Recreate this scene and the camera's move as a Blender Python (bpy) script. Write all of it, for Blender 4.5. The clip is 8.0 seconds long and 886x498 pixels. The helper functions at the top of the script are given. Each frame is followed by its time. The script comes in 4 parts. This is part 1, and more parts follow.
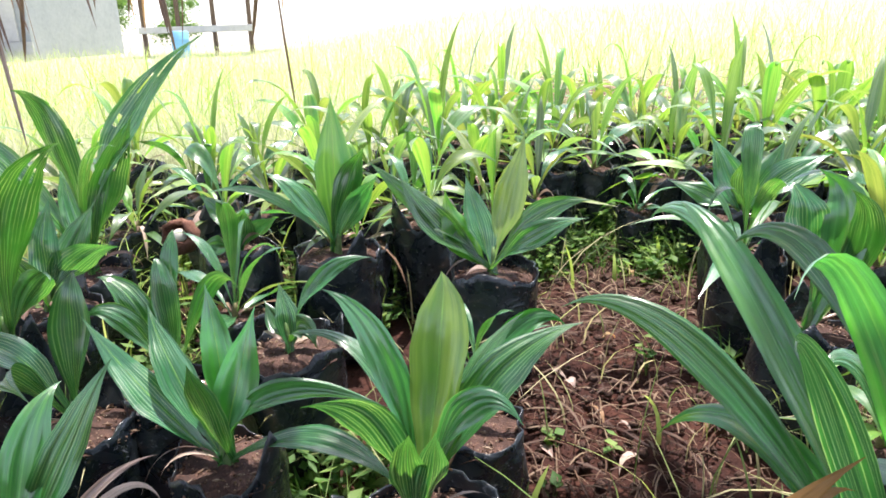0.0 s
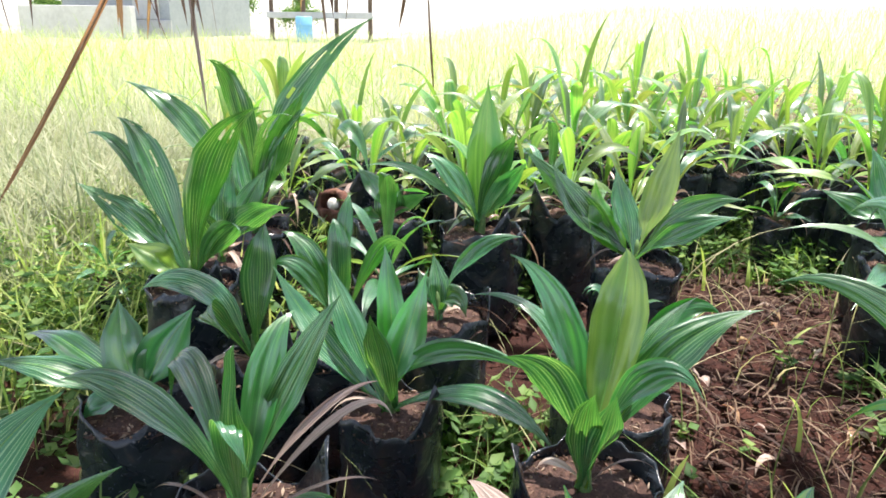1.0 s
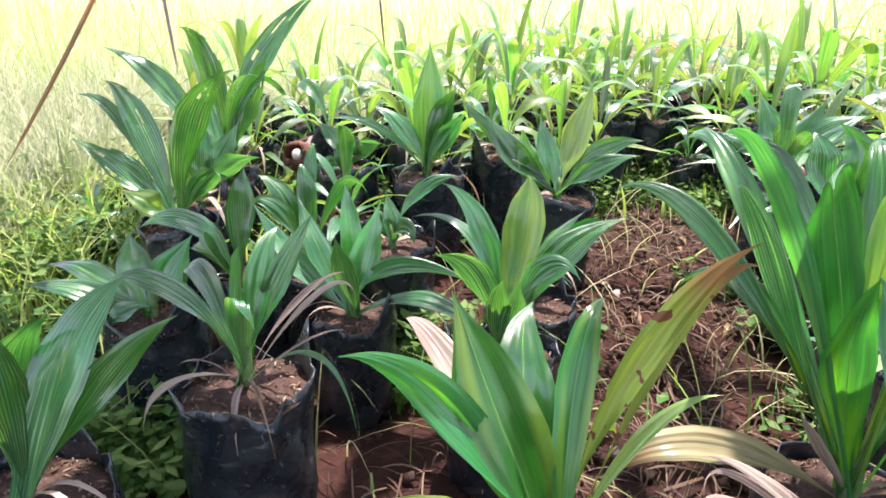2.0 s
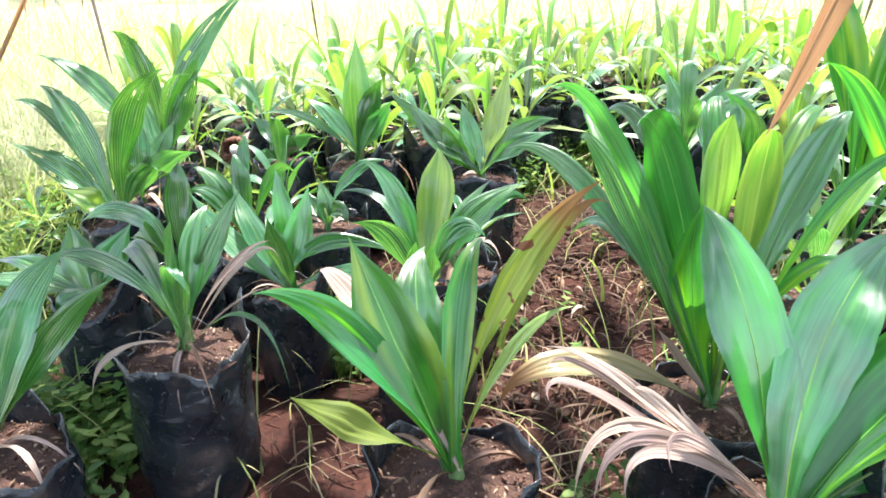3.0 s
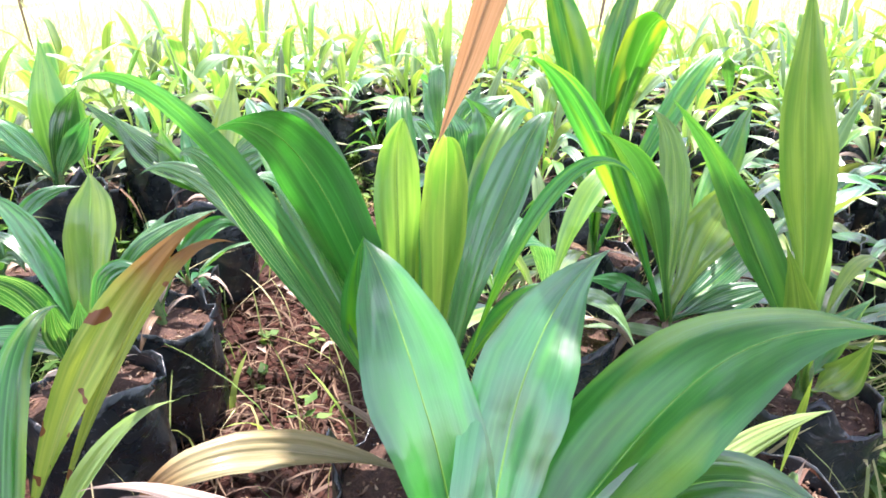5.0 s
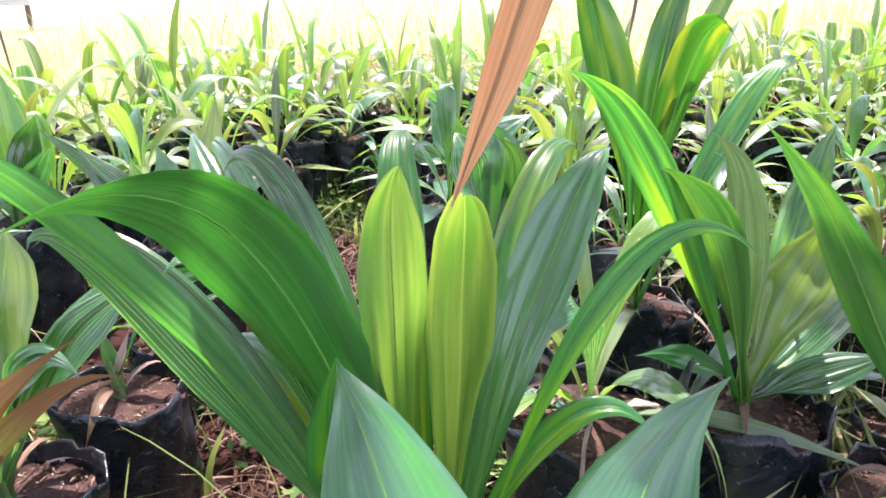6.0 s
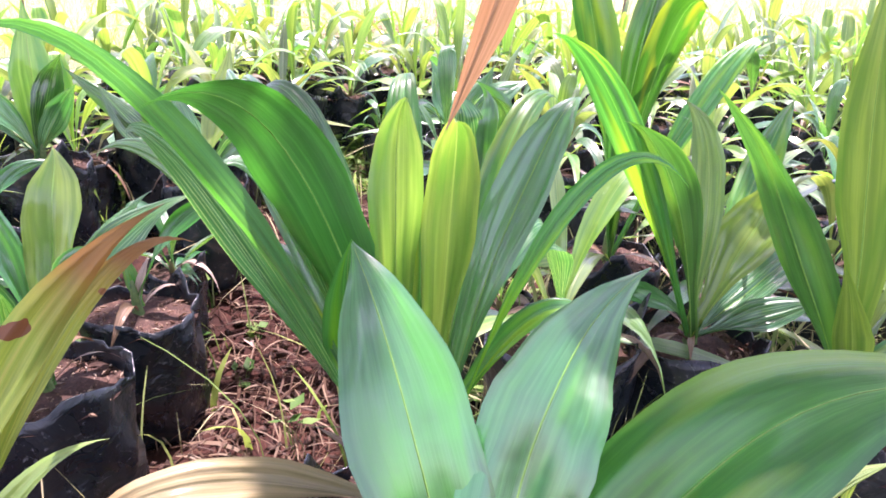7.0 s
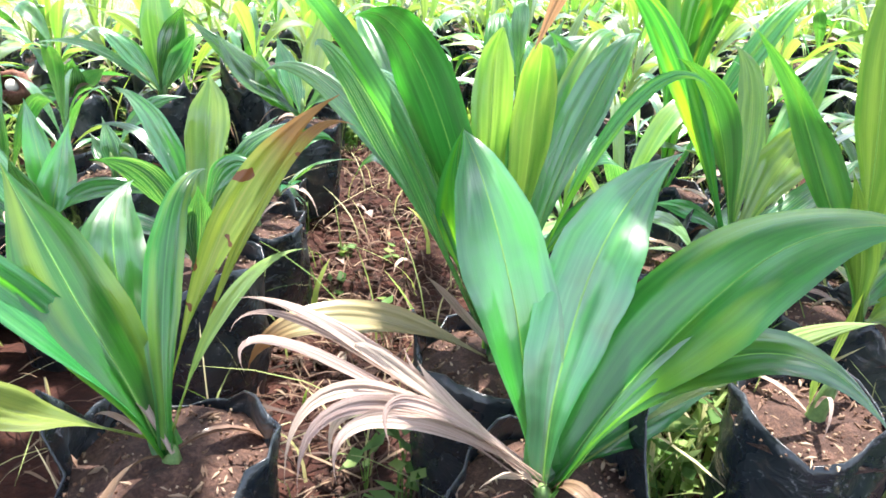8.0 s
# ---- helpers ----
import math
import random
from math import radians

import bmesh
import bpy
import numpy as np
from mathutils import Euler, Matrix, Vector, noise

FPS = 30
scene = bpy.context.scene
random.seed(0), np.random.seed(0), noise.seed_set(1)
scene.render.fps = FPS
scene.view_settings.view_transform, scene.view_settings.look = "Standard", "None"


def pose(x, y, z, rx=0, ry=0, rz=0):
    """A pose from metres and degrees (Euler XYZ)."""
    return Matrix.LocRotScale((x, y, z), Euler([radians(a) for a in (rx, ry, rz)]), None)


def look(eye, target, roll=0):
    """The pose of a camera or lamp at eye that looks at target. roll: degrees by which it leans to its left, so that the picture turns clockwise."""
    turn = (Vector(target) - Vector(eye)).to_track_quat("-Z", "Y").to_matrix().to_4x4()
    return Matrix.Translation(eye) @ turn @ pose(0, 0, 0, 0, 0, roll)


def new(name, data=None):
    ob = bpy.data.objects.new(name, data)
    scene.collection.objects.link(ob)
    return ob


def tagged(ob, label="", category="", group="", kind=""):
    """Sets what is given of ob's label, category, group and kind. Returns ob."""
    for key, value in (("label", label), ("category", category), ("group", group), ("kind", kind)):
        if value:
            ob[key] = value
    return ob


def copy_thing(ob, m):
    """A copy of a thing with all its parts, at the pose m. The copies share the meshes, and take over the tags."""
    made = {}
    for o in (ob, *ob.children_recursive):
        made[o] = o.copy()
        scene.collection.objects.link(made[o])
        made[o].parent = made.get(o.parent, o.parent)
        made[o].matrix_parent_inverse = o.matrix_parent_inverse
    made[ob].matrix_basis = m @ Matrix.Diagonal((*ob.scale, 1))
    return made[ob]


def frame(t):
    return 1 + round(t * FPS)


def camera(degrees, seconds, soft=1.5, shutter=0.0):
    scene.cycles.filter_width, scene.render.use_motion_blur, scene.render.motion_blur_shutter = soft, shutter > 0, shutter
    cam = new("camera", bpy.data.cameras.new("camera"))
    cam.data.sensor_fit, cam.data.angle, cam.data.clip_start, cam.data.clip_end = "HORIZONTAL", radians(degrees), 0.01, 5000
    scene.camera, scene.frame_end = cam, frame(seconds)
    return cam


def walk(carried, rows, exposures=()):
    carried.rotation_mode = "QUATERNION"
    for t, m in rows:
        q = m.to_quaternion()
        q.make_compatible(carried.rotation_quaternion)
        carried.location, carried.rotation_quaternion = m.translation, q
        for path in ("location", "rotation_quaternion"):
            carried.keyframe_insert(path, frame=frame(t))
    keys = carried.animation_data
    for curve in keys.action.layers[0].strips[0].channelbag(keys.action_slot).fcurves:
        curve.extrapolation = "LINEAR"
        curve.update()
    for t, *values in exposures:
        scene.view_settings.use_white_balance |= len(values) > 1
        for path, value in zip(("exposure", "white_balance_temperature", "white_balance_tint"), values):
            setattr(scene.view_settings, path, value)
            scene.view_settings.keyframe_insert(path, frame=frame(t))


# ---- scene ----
cam = camera(66.03, 8.0, soft=1.7)
PATH = [
    (0, (0.371, 0.252, 0.59), (0.135, 2.151, 0.006), -1.56),
    (0.3, (0.345, 0.238, 0.579), (0.035, 2.123, -0.014), -1.21),
    (0.5, (0.314, 0.227, 0.58), (-0.068, 2.093, -0.028), -0.29),
    (0.7, (0.303, 0.202, 0.565), (-0.165, 2.052, -0.031), 0.37),
    (1, (0.291, 0.186, 0.58), (-0.209, 2.029, -0.016), 1.22),
    (1.2, (0.304, 0.154, 0.577), (-0.198, 2.004, 0.006), 1.98),
    (1.5, (0.31, 0.102, 0.599), (-0.128, 1.945, -0.043), 1.69),
    (2, (0.361, -0.009, 0.61), (-0.016, 1.821, -0.105), 0.64),
    (2.1, (0.373, -0.03, 0.598), (0.013, 1.808, -0.103), 0.83),
    (3.3, (0.453, -0.098, 0.602), (0.245, 1.755, -0.119), -2.52),
    (3.5, (0.472, -0.069, 0.598), (0.349, 1.806, -0.089), -1.89),
    (4, (0.518, -0.008, 0.575), (0.645, 1.859, -0.129), 0.71),
    (4.5, (0.56, 0.012, 0.556), (0.812, 1.847, -0.198), 1.54),
    (5, (0.571, 0.071, 0.565), (0.837, 1.93, -0.123), -0.03),
    (5.2, (0.572, 0.099, 0.569), (0.826, 1.965, -0.105), -1.51),
    (6.3, (0.596, 0.261, 0.548), (0.827, 2.143, -0.087), -0.79),
    (6.5, (0.588, 0.243, 0.552), (0.83, 2.126, -0.077), -0.14),
    (6.9, (0.581, 0.182, 0.545), (0.839, 2.038, -0.156), 1.88),
    (7, (0.581, 0.15, 0.549), (0.837, 1.996, -0.177), 2.12),
    (7.4, (0.561, 0.077, 0.558), (0.75, 1.928, -0.176), 1.97),
    (7.5, (0.555, 0.054, 0.563), (0.721, 1.897, -0.195), 1.84),
    (8, (0.542, -0.004, 0.546), (0.633, 1.816, -0.277), 2.05),
]
walk(cam, [(t, look(eye, target, roll)) for t, eye, target, roll in PATH],
     exposures=[(0.0, 1.64, 6500, 20), (1.0, 1.57, 6500, 17), (1.6, 1.58, 6500, 14), (2.2, 1.95, 6500, 24), (3.3, 2.2, 6500, 14), (4.0, 2.15, 6500, 15), (4.5, 2.5, 6500, 18), (5.2, 2.17, 6500, 27), (6.3, 1.85, 6500, 38), (7.0, 2.15, 6500, 45), (7.5, 2.33, 6500, 38), (8.0, 2.4, 6500, 15)])

# ---- world and sun: a bright, hazy sky ----
world = bpy.data.worlds.new("sky")
scene.world = world
world.use_nodes = True
wn = world.node_tree
sky = wn.nodes.new("ShaderNodeTexSky")
sky.sky_type = "NISHITA"
sky.sun_disc = False
sky.sun_elevation = radians(78)
sky.sun_rotation = radians(20)
sky.air_density, sky.dust_density, sky.ozone_density = 1.0, 1.2, 1.0
wn.nodes["Background"].inputs[1].default_value = 0.145
haze = wn.nodes.new("ShaderNodeHueSaturation")
haze.inputs["Saturation"].default_value = 0.65
wn.links.new(sky.outputs[0], haze.inputs["Color"])
wn.links.new(haze.outputs[0], wn.nodes["Background"].inputs[0])
sun_data = bpy.data.lights.new("sun", "SUN")
sun_data.energy, sun_data.angle, sun_data.color = 4.0, radians(0.6), (1.0, 0.95, 0.87)
sun = new("sun", sun_data)
sun.matrix_world = look((0.9, 2.4, 12.0), (0.0, 0.0, 0.0))


# ---- materials ----
def material(name, rough=0.6, metal=0.0, spec=0.5):
    m = bpy.data.materials.new(name)
    m.use_nodes = True
    nt = m.node_tree
    b = nt.nodes["Principled BSDF"]
    b.inputs["Roughness"].default_value = rough
    b.inputs["Metallic"].default_value = metal
    b.inputs["Specular IOR Level"].default_value = spec
    return m, nt, b


def node(nt, kind, **values):
    n = nt.nodes.new(kind)
    for key, v in values.items():
        n.inputs[key.replace("_", " ")].default_value = v
    return n


def ramp(nt, src, stops):
    r = nt.nodes.new("ShaderNodeValToRGB")
    el = r.color_ramp.elements
    el[0].position, el[0].color = stops[0][0], (*stops[0][1], 1)
    el[1].position, el[1].color = stops[-1][0], (*stops[-1][1], 1)
    for p, c in stops[1:-1]:
        e = el.new(p)
        e.color = (*c, 1)
    nt.links.new(src, r.inputs[0])
    return r.outputs[0]


def mixc(nt, fac, a, b, mode="MIX"):
    m = nt.nodes.new("ShaderNodeMix")
    m.data_type, m.blend_type = "RGBA", mode
    for sock, v in ((m.inputs[0], fac), (m.inputs[6], a), (m.inputs[7], b)):
        if isinstance(v, (int, float)):
            sock.default_value = v
        elif isinstance(v, tuple):
            sock.default_value = (*v, 1)
        else:
            nt.links.new(v, sock)
    return m.outputs[2]


def math_node(nt, op, a, b=0.0, c=0.0):
    m = nt.nodes.new("ShaderNodeMath")
    m.operation = op
    for i, v in enumerate((a, b, c)):
        if isinstance(v, (int, float)):
            m.inputs[i].default_value = v
        else:
            nt.links.new(v, m.inputs[i])
    return m.outputs[0]


def bump(nt, b, height, strength, distance=0.002):
    n = nt.nodes.new("ShaderNodeBump")
    n.inputs["Strength"].default_value = strength
    n.inputs["Distance"].default_value = distance
    nt.links.new(height, n.inputs["Height"])
    nt.links.new(n.outputs[0], b.inputs["Normal"])


def leaf_material(name, dark, mid, light, thru, share, rough, spots=0.0, gloss=0.9, spot_colour=(0.12, 0.05, 0.02), sheen_lines=0.0, tip=0.0, sun_green_tint=None):
    """A pleated blade: lengthwise veins, blotches, a paler midrib, light coming through; optional painted sheen and sun
    patches.
    """
    m, nt, b = material(name, rough, spec=gloss)
    b.inputs["Coat Weight"].default_value = gloss
    b.inputs["Coat IOR"].default_value = 1.72
    b.inputs["Coat Roughness"].default_value = 0.17
    uv = nt.nodes.new("ShaderNodeUVMap")
    mp = nt.nodes.new("ShaderNodeMapping")
    mp.inputs["Scale"].default_value = (0.9, 22.0, 1.0)
    nt.links.new(uv.outputs[0], mp.inputs[0])
    info = nt.nodes.new("ShaderNodeObjectInfo")
    shift = nt.nodes.new("ShaderNodeCombineXYZ")
    nt.links.new(math_node(nt, "MULTIPLY", info.outputs["Random"], 37.0), shift.inputs[0])
    nt.links.new(shift.outputs[0], mp.inputs["Location"])
    veins = node(nt, "ShaderNodeTexNoise", Scale=1.0, Detail=3.0, Roughness=0.6)
    nt.links.new(mp.outputs[0], veins.inputs["Vector"])
    geo = nt.nodes.new("ShaderNodeTexCoord")
    blot = node(nt, "ShaderNodeTexNoise", Scale=14.0, Detail=3.0)
    nt.links.new(geo.outputs["Object"], blot.inputs["Vector"])
    col = ramp(nt, veins.outputs[0], [(0.12, dark), (0.5, mid), (0.95, light)])
    col = mixc(nt, math_node(nt, "MULTIPLY", blot.outputs[0], 0.4), col, light)
    mp2 = nt.nodes.new("ShaderNodeMapping")
    mp2.inputs["Scale"].default_value = (0.9, 4.5, 1.0)
    nt.links.new(uv.outputs[0], mp2.inputs[0])
    nt.links.new(shift.outputs[0], mp2.inputs["Location"])
    streak = node(nt, "ShaderNodeTexNoise", Scale=1.0, Detail=4.0, Roughness=0.55, Distortion=0.4)
    nt.links.new(mp2.outputs[0], streak.inputs["Vector"])
    deep = ramp(nt, streak.outputs[0], [(0.40, (0.5, 0.5, 0.5)), (0.58, (0, 0, 0))])
    deeper = tuple(c * f for c, f in zip(dark, (0.55, 0.75, 0.7)))
    col = mixc(nt, deep, col, deeper)
    # noise patches: painted sunlight on green and waxy leaves, plain green on lime
    if sun_green_tint:
        mp3 = nt.nodes.new("ShaderNodeMapping")
        mp3.inputs["Scale"].default_value = (1.1, 2.2, 1.0)
        nt.links.new(uv.outputs[0], mp3.inputs[0])
        nt.links.new(shift.outputs[0], mp3.inputs["Location"])
        patch = node(nt, "ShaderNodeTexNoise", Scale=1.0, Detail=2.0, Roughness=0.45, Distortion=0.2)
        nt.links.new(mp3.outputs[0], patch.inputs["Vector"])
        sun_green_mask = ramp(nt, patch.outputs[0], [(0.5, (0, 0, 0)), (0.66, (0.85, 0.85, 0.85))])
        col = mixc(nt, sun_green_mask, col, sun_green_tint)
    # pale lengthwise lines: sky sheen on the pleats, painted into the base colour
    if sheen_lines:
        sep0 = nt.nodes.new("ShaderNodeSeparateXYZ")
        nt.links.new(uv.outputs[0], sep0.inputs[0])
        wander = math_node(nt, "MULTIPLY_ADD", streak.outputs[0], 1.6, math_node(nt, "MULTIPLY", sep0.outputs[1], sheen_lines))
        thin = math_node(nt, "GREATER_THAN", math_node(nt, "FRACT", wander), 0.74)
        wear_or_sheen = ramp(nt, blot.outputs[0], [(0.35, (0.0, 0.0, 0.0)), (0.6, (0.6, 0.6, 0.6))])
        col = mixc(nt, math_node(nt, "MULTIPLY", thin, wear_or_sheen), col, tuple(min(0.5, c * 1.25 + 0.13) for c in light))
    hue = nt.nodes.new("ShaderNodeHueSaturation")
    nt.links.new(math_node(nt, "MULTIPLY_ADD", info.outputs["Random"], 0.035, 0.482), hue.inputs["Hue"])
    nt.links.new(math_node(nt, "MULTIPLY_ADD", info.outputs["Random"], 0.5, 0.78), hue.inputs["Value"])
    nt.links.new(col, hue.inputs["Color"])
    sep = nt.nodes.new("ShaderNodeSeparateXYZ")
    nt.links.new(uv.outputs[0], sep.inputs[0])
    off = math_node(nt, "ABSOLUTE", math_node(nt, "SUBTRACT", sep.outputs[1], 0.5))
    rib = math_node(nt, "LESS_THAN", off, 0.018)
    col = mixc(nt, math_node(nt, "MULTIPLY", rib, 0.55), hue.outputs[0], light)
    if spots:
        sp = node(nt, "ShaderNodeTexNoise", Scale=46.0, Detail=2.0)
        nt.links.new(geo.outputs["Object"], sp.inputs["Vector"])
        col = mixc(nt, math_node(nt, "GREATER_THAN", sp.outputs[0], 1.0 - spots), col, spot_colour)
    if tip:
        along = math_node(nt, "MULTIPLY_ADD", blot.outputs[0], 0.7, sep.outputs[0])
        grade = node(nt, "ShaderNodeMapRange")
        grade.inputs["From Min"].default_value, grade.inputs["From Max"].default_value = tip, tip + 0.3
        nt.links.new(along, grade.inputs["Value"])
        smooth = math_node(nt, "MULTIPLY", grade.outputs[0], 0.9)
        col = mixc(nt, smooth, col, (0.20, 0.085, 0.025))
    nt.links.new(col, b.inputs["Base Color"])
    nt.links.new(math_node(nt, "MULTIPLY_ADD", blot.outputs[0], 0.4, rough - 0.2), b.inputs["Roughness"])
    relief = math_node(nt, "MULTIPLY_ADD", blot.outputs[0], 9.0, math_node(nt, "MULTIPLY", veins.outputs[0], 1.0))
    bump(nt, b, relief, 0.35, 0.0022)
    tr = nt.nodes.new("ShaderNodeBsdfTranslucent")
    nt.links.new(mixc(nt, 1.0, col, thru, "MULTIPLY"), tr.inputs[0])
    mx = nt.nodes.new("ShaderNodeMixShader")
    mx.inputs[0].default_value = share
    nt.links.new(b.outputs[0], mx.inputs[1])
    nt.links.new(tr.outputs[0], mx.inputs[2])
    nt.links.new(mx.outputs[0], nt.nodes["Material Output"].inputs[0])
    return m


LEAF = {}
LEAF["g"] = leaf_material("leaf_green", (0.004, 0.080, 0.014), (0.012, 0.155, 0.025), (0.045, 0.26, 0.055), (4.2, 2.6, 1.0), 0.38, 0.42, 0.0, 0.6, sun_green_tint=(0.11, 0.30, 0.02))
LEAF["s"] = leaf_material("leaf_sheen_striped", (0.004, 0.058, 0.015), (0.011, 0.112, 0.027), (0.045, 0.22, 0.065), (3.8, 2.5, 1.0), 0.34, 0.38, 0.0, 0.85, sheen_lines=12.0)
# lighter, yellower copy of the green leaf: sunlight put into the colour
LEAF["f"] = leaf_material("leaf_green_sunlit", (0.035, 0.11, 0.022), (0.08, 0.175, 0.05), (0.16, 0.26, 0.11), (2.8, 2.3, 1.2), 0.40, 0.42)
LEAF["k"] = leaf_material("leaf_dark", (0.004, 0.078, 0.014), (0.011, 0.15, 0.026), (0.04, 0.235, 0.055), (3.2, 2.2, 1.0), 0.28, 0.42, 0.0, 0.6)
LEAF["w"] = leaf_material("leaf_waxy", (0.006, 0.08, 0.020), (0.018, 0.15, 0.036), (0.06, 0.25, 0.075), (3.4, 2.4, 1.0), 0.30, 0.36, 0.0, 1.0, sun_green_tint=(0.05, 0.25, 0.03))
LEAF["l"] = leaf_material("leaf_lime", (0.07, 0.21, 0.025), (0.17, 0.33, 0.045), (0.27, 0.42, 0.09), (1.7, 1.6, 1.1), 0.48, 0.45, sun_green_tint=(0.055, 0.21, 0.022))
LEAF["y"] = leaf_material("leaf_yellowing", (0.09, 0.19, 0.02), (0.18, 0.27, 0.035), (0.34, 0.34, 0.07), (1.8, 1.6, 1.0), 0.4, 0.5, 0.33, 0.3, tip=1.3)
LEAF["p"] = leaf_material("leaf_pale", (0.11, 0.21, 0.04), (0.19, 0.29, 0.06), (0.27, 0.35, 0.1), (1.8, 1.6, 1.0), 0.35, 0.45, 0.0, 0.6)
LEAF["t"] = leaf_material("leaf_withering", (0.12, 0.105, 0.045), (0.24, 0.20, 0.10), (0.36, 0.30, 0.18), (1.3, 1.1, 0.9), 0.25, 0.6, 0.0, 0.3, tip=1.3)
LEAF["d"] = leaf_material("leaf_dead", (0.24, 0.165, 0.13), (0.42, 0.31, 0.25), (0.62, 0.51, 0.44), (1.1, 1.0, 0.95), 0.2, 0.65, 0.0, 0.3)
LEAF["h"] = leaf_material("thatch_dark", (0.07, 0.035, 0.022), (0.14, 0.08, 0.05), (0.27, 0.18, 0.12), (1.3, 1.0, 0.9), 0.12, 0.7, 0.0, 0.3)
LEAF["b"] = leaf_material("thatch_brown", (0.22, 0.12, 0.05), (0.41, 0.26, 0.125), (0.60, 0.44, 0.26), (1.4, 1.05, 0.85), 0.4, 0.6, 0.0, 0.3)


def plain(name, stops, scale, rough, bump_strength=0.4, bump_distance=0.004, detail=6.0, spec=0.4, fine=6.0):
    """Two scales of noise in object space."""
    m, nt, b = material(name, rough, spec=spec)
    tc = nt.nodes.new("ShaderNodeTexCoord")
    n1 = node(nt, "ShaderNodeTexNoise", Scale=scale, Detail=detail, Roughness=0.6)
    n2 = node(nt, "ShaderNodeTexNoise", Scale=scale * fine, Detail=4.0, Roughness=0.7)
    for n in (n1, n2):
        nt.links.new(tc.outputs["Object"], n.inputs["Vector"])
    v = math_node(nt, "MULTIPLY_ADD", n2.outputs[0], 0.5, math_node(nt, "MULTIPLY", n1.outputs[0], 0.5))
    nt.links.new(ramp(nt, v, stops), b.inputs["Base Color"])
    bump(nt, b, v, bump_strength, bump_distance)
    return m


def ground_material():
    m, nt, b = material("red_earth", 0.9, spec=0.25)
    tc = nt.nodes.new("ShaderNodeTexCoord")
    n1 = node(nt, "ShaderNodeTexNoise", Scale=5.0, Detail=6.0, Roughness=0.65)
    n2 = node(nt, "ShaderNodeTexNoise", Scale=70.0, Detail=5.0, Roughness=0.7)
    n3 = node(nt, "ShaderNodeTexNoise", Scale=0.7, Detail=5.0)
    for n in (n1, n2, n3):
        nt.links.new(tc.outputs["Object"], n.inputs["Vector"])
    v = math_node(nt, "MULTIPLY_ADD", n2.outputs[0], 0.55, math_node(nt, "MULTIPLY", n1.outputs[0], 0.45))
    earth = ramp(nt, v, [(0.34, (0.010, 0.004, 0.003)), (0.5, (0.030, 0.0095, 0.006)), (0.7, (0.085, 0.033, 0.02))])
    turf = ramp(nt, v, [(0.32, (0.24, 0.29, 0.14)), (0.5, (0.38, 0.41, 0.24)), (0.68, (0.51, 0.51, 0.36))])
    sep = nt.nodes.new("ShaderNodeSeparateXYZ")
    nt.links.new(tc.outputs["Object"], sep.inputs[0])
    left = math_node(nt, "MULTIPLY", math_node(nt, "MINIMUM", math_node(nt, "ADD", sep.outputs[0], 0.55), 0.0), -2.4)
    edge = math_node(nt, "MULTIPLY_ADD", n3.outputs[0], 1.2, math_node(nt, "ADD", left, math_node(nt, "SUBTRACT", sep.outputs[1], 3.0)))
    fac = nt.nodes.new("ShaderNodeClamp")
    nt.links.new(edge, fac.inputs[0])
    nt.links.new(mixc(nt, fac.outputs[0], earth, turf), b.inputs["Base Color"])
    bump(nt, b, v, 0.7, 0.012)
    return m


def film_material():
    """Thin black nursery film, dusty and creased."""
    m, nt, b = material("black_film", 0.38, spec=0.5)
    tc = nt.nodes.new("ShaderNodeTexCoord")
    info = nt.nodes.new("ShaderNodeObjectInfo")
    add = nt.nodes.new("ShaderNodeVectorMath")
    add.operation = "ADD"
    nt.links.new(tc.outputs["Object"], add.inputs[0])
    nt.links.new(info.outputs["Random"], add.inputs[1])
    n1 = node(nt, "ShaderNodeTexNoise", Scale=22.0, Detail=5.0, Distortion=0.6)
    mp = nt.nodes.new("ShaderNodeMapping")
    mp.inputs["Scale"].default_value = (26.0, 26.0, 34.0)
    nt.links.new(add.outputs[0], mp.inputs[0])
    n2 = node(nt, "ShaderNodeTexNoise", Scale=1.0, Detail=3.0, Distortion=1.2)
    nt.links.new(add.outputs[0], n1.inputs["Vector"])
    nt.links.new(mp.outputs[0], n2.inputs["Vector"])
    dust = ramp(nt, n1.outputs[0], [(0.45, (0.010, 0.015, 0.020)), (0.62, (0.020, 0.026, 0.031)), (0.8, (0.12, 0.085, 0.065))])
    scuff = node(nt, "ShaderNodeTexNoise", Scale=75.0, Detail=4.0, Roughness=0.75, Distortion=1.5)
    nt.links.new(add.outputs[0], scuff.inputs["Vector"])
    wear_or_sheen = ramp(nt, scuff.outputs[0], [(0.61, (0, 0, 0)), (0.7, (0.7, 0.7, 0.7))])
    dust = mixc(nt, wear_or_sheen, dust, (0.24, 0.25, 0.27))
    nt.links.new(dust, b.inputs["Base Color"])
    nt.links.new(math_node(nt, "MULTIPLY_ADD", n1.outputs[0], 0.4, 0.08), b.inputs["Roughness"])
    bump(nt, b, n2.outputs[0], 0.6, 0.006)
    return m


GROUND = ground_material()
FILM = film_material()
SOIL = plain("potting_soil", [(0.33, (0.016, 0.010, 0.008)), (0.5, (0.055, 0.029, 0.021)), (0.7, (0.16, 0.09, 0.064))], 60.0, 0.95, 0.9, 0.006)
STEM = plain("leaf_sheath", [(0.35, (0.07, 0.05, 0.025)), (0.55, (0.17, 0.16, 0.06)), (0.75, (0.3, 0.26, 0.13))], 30.0, 0.55, 0.3, 0.001)
RIB = plain("midrib_green", [(0.35, (0.10, 0.28, 0.04)), (0.55, (0.18, 0.40, 0.07)), (0.75, (0.28, 0.48, 0.12))], 30.0, 0.45, 0.2, 0.001)
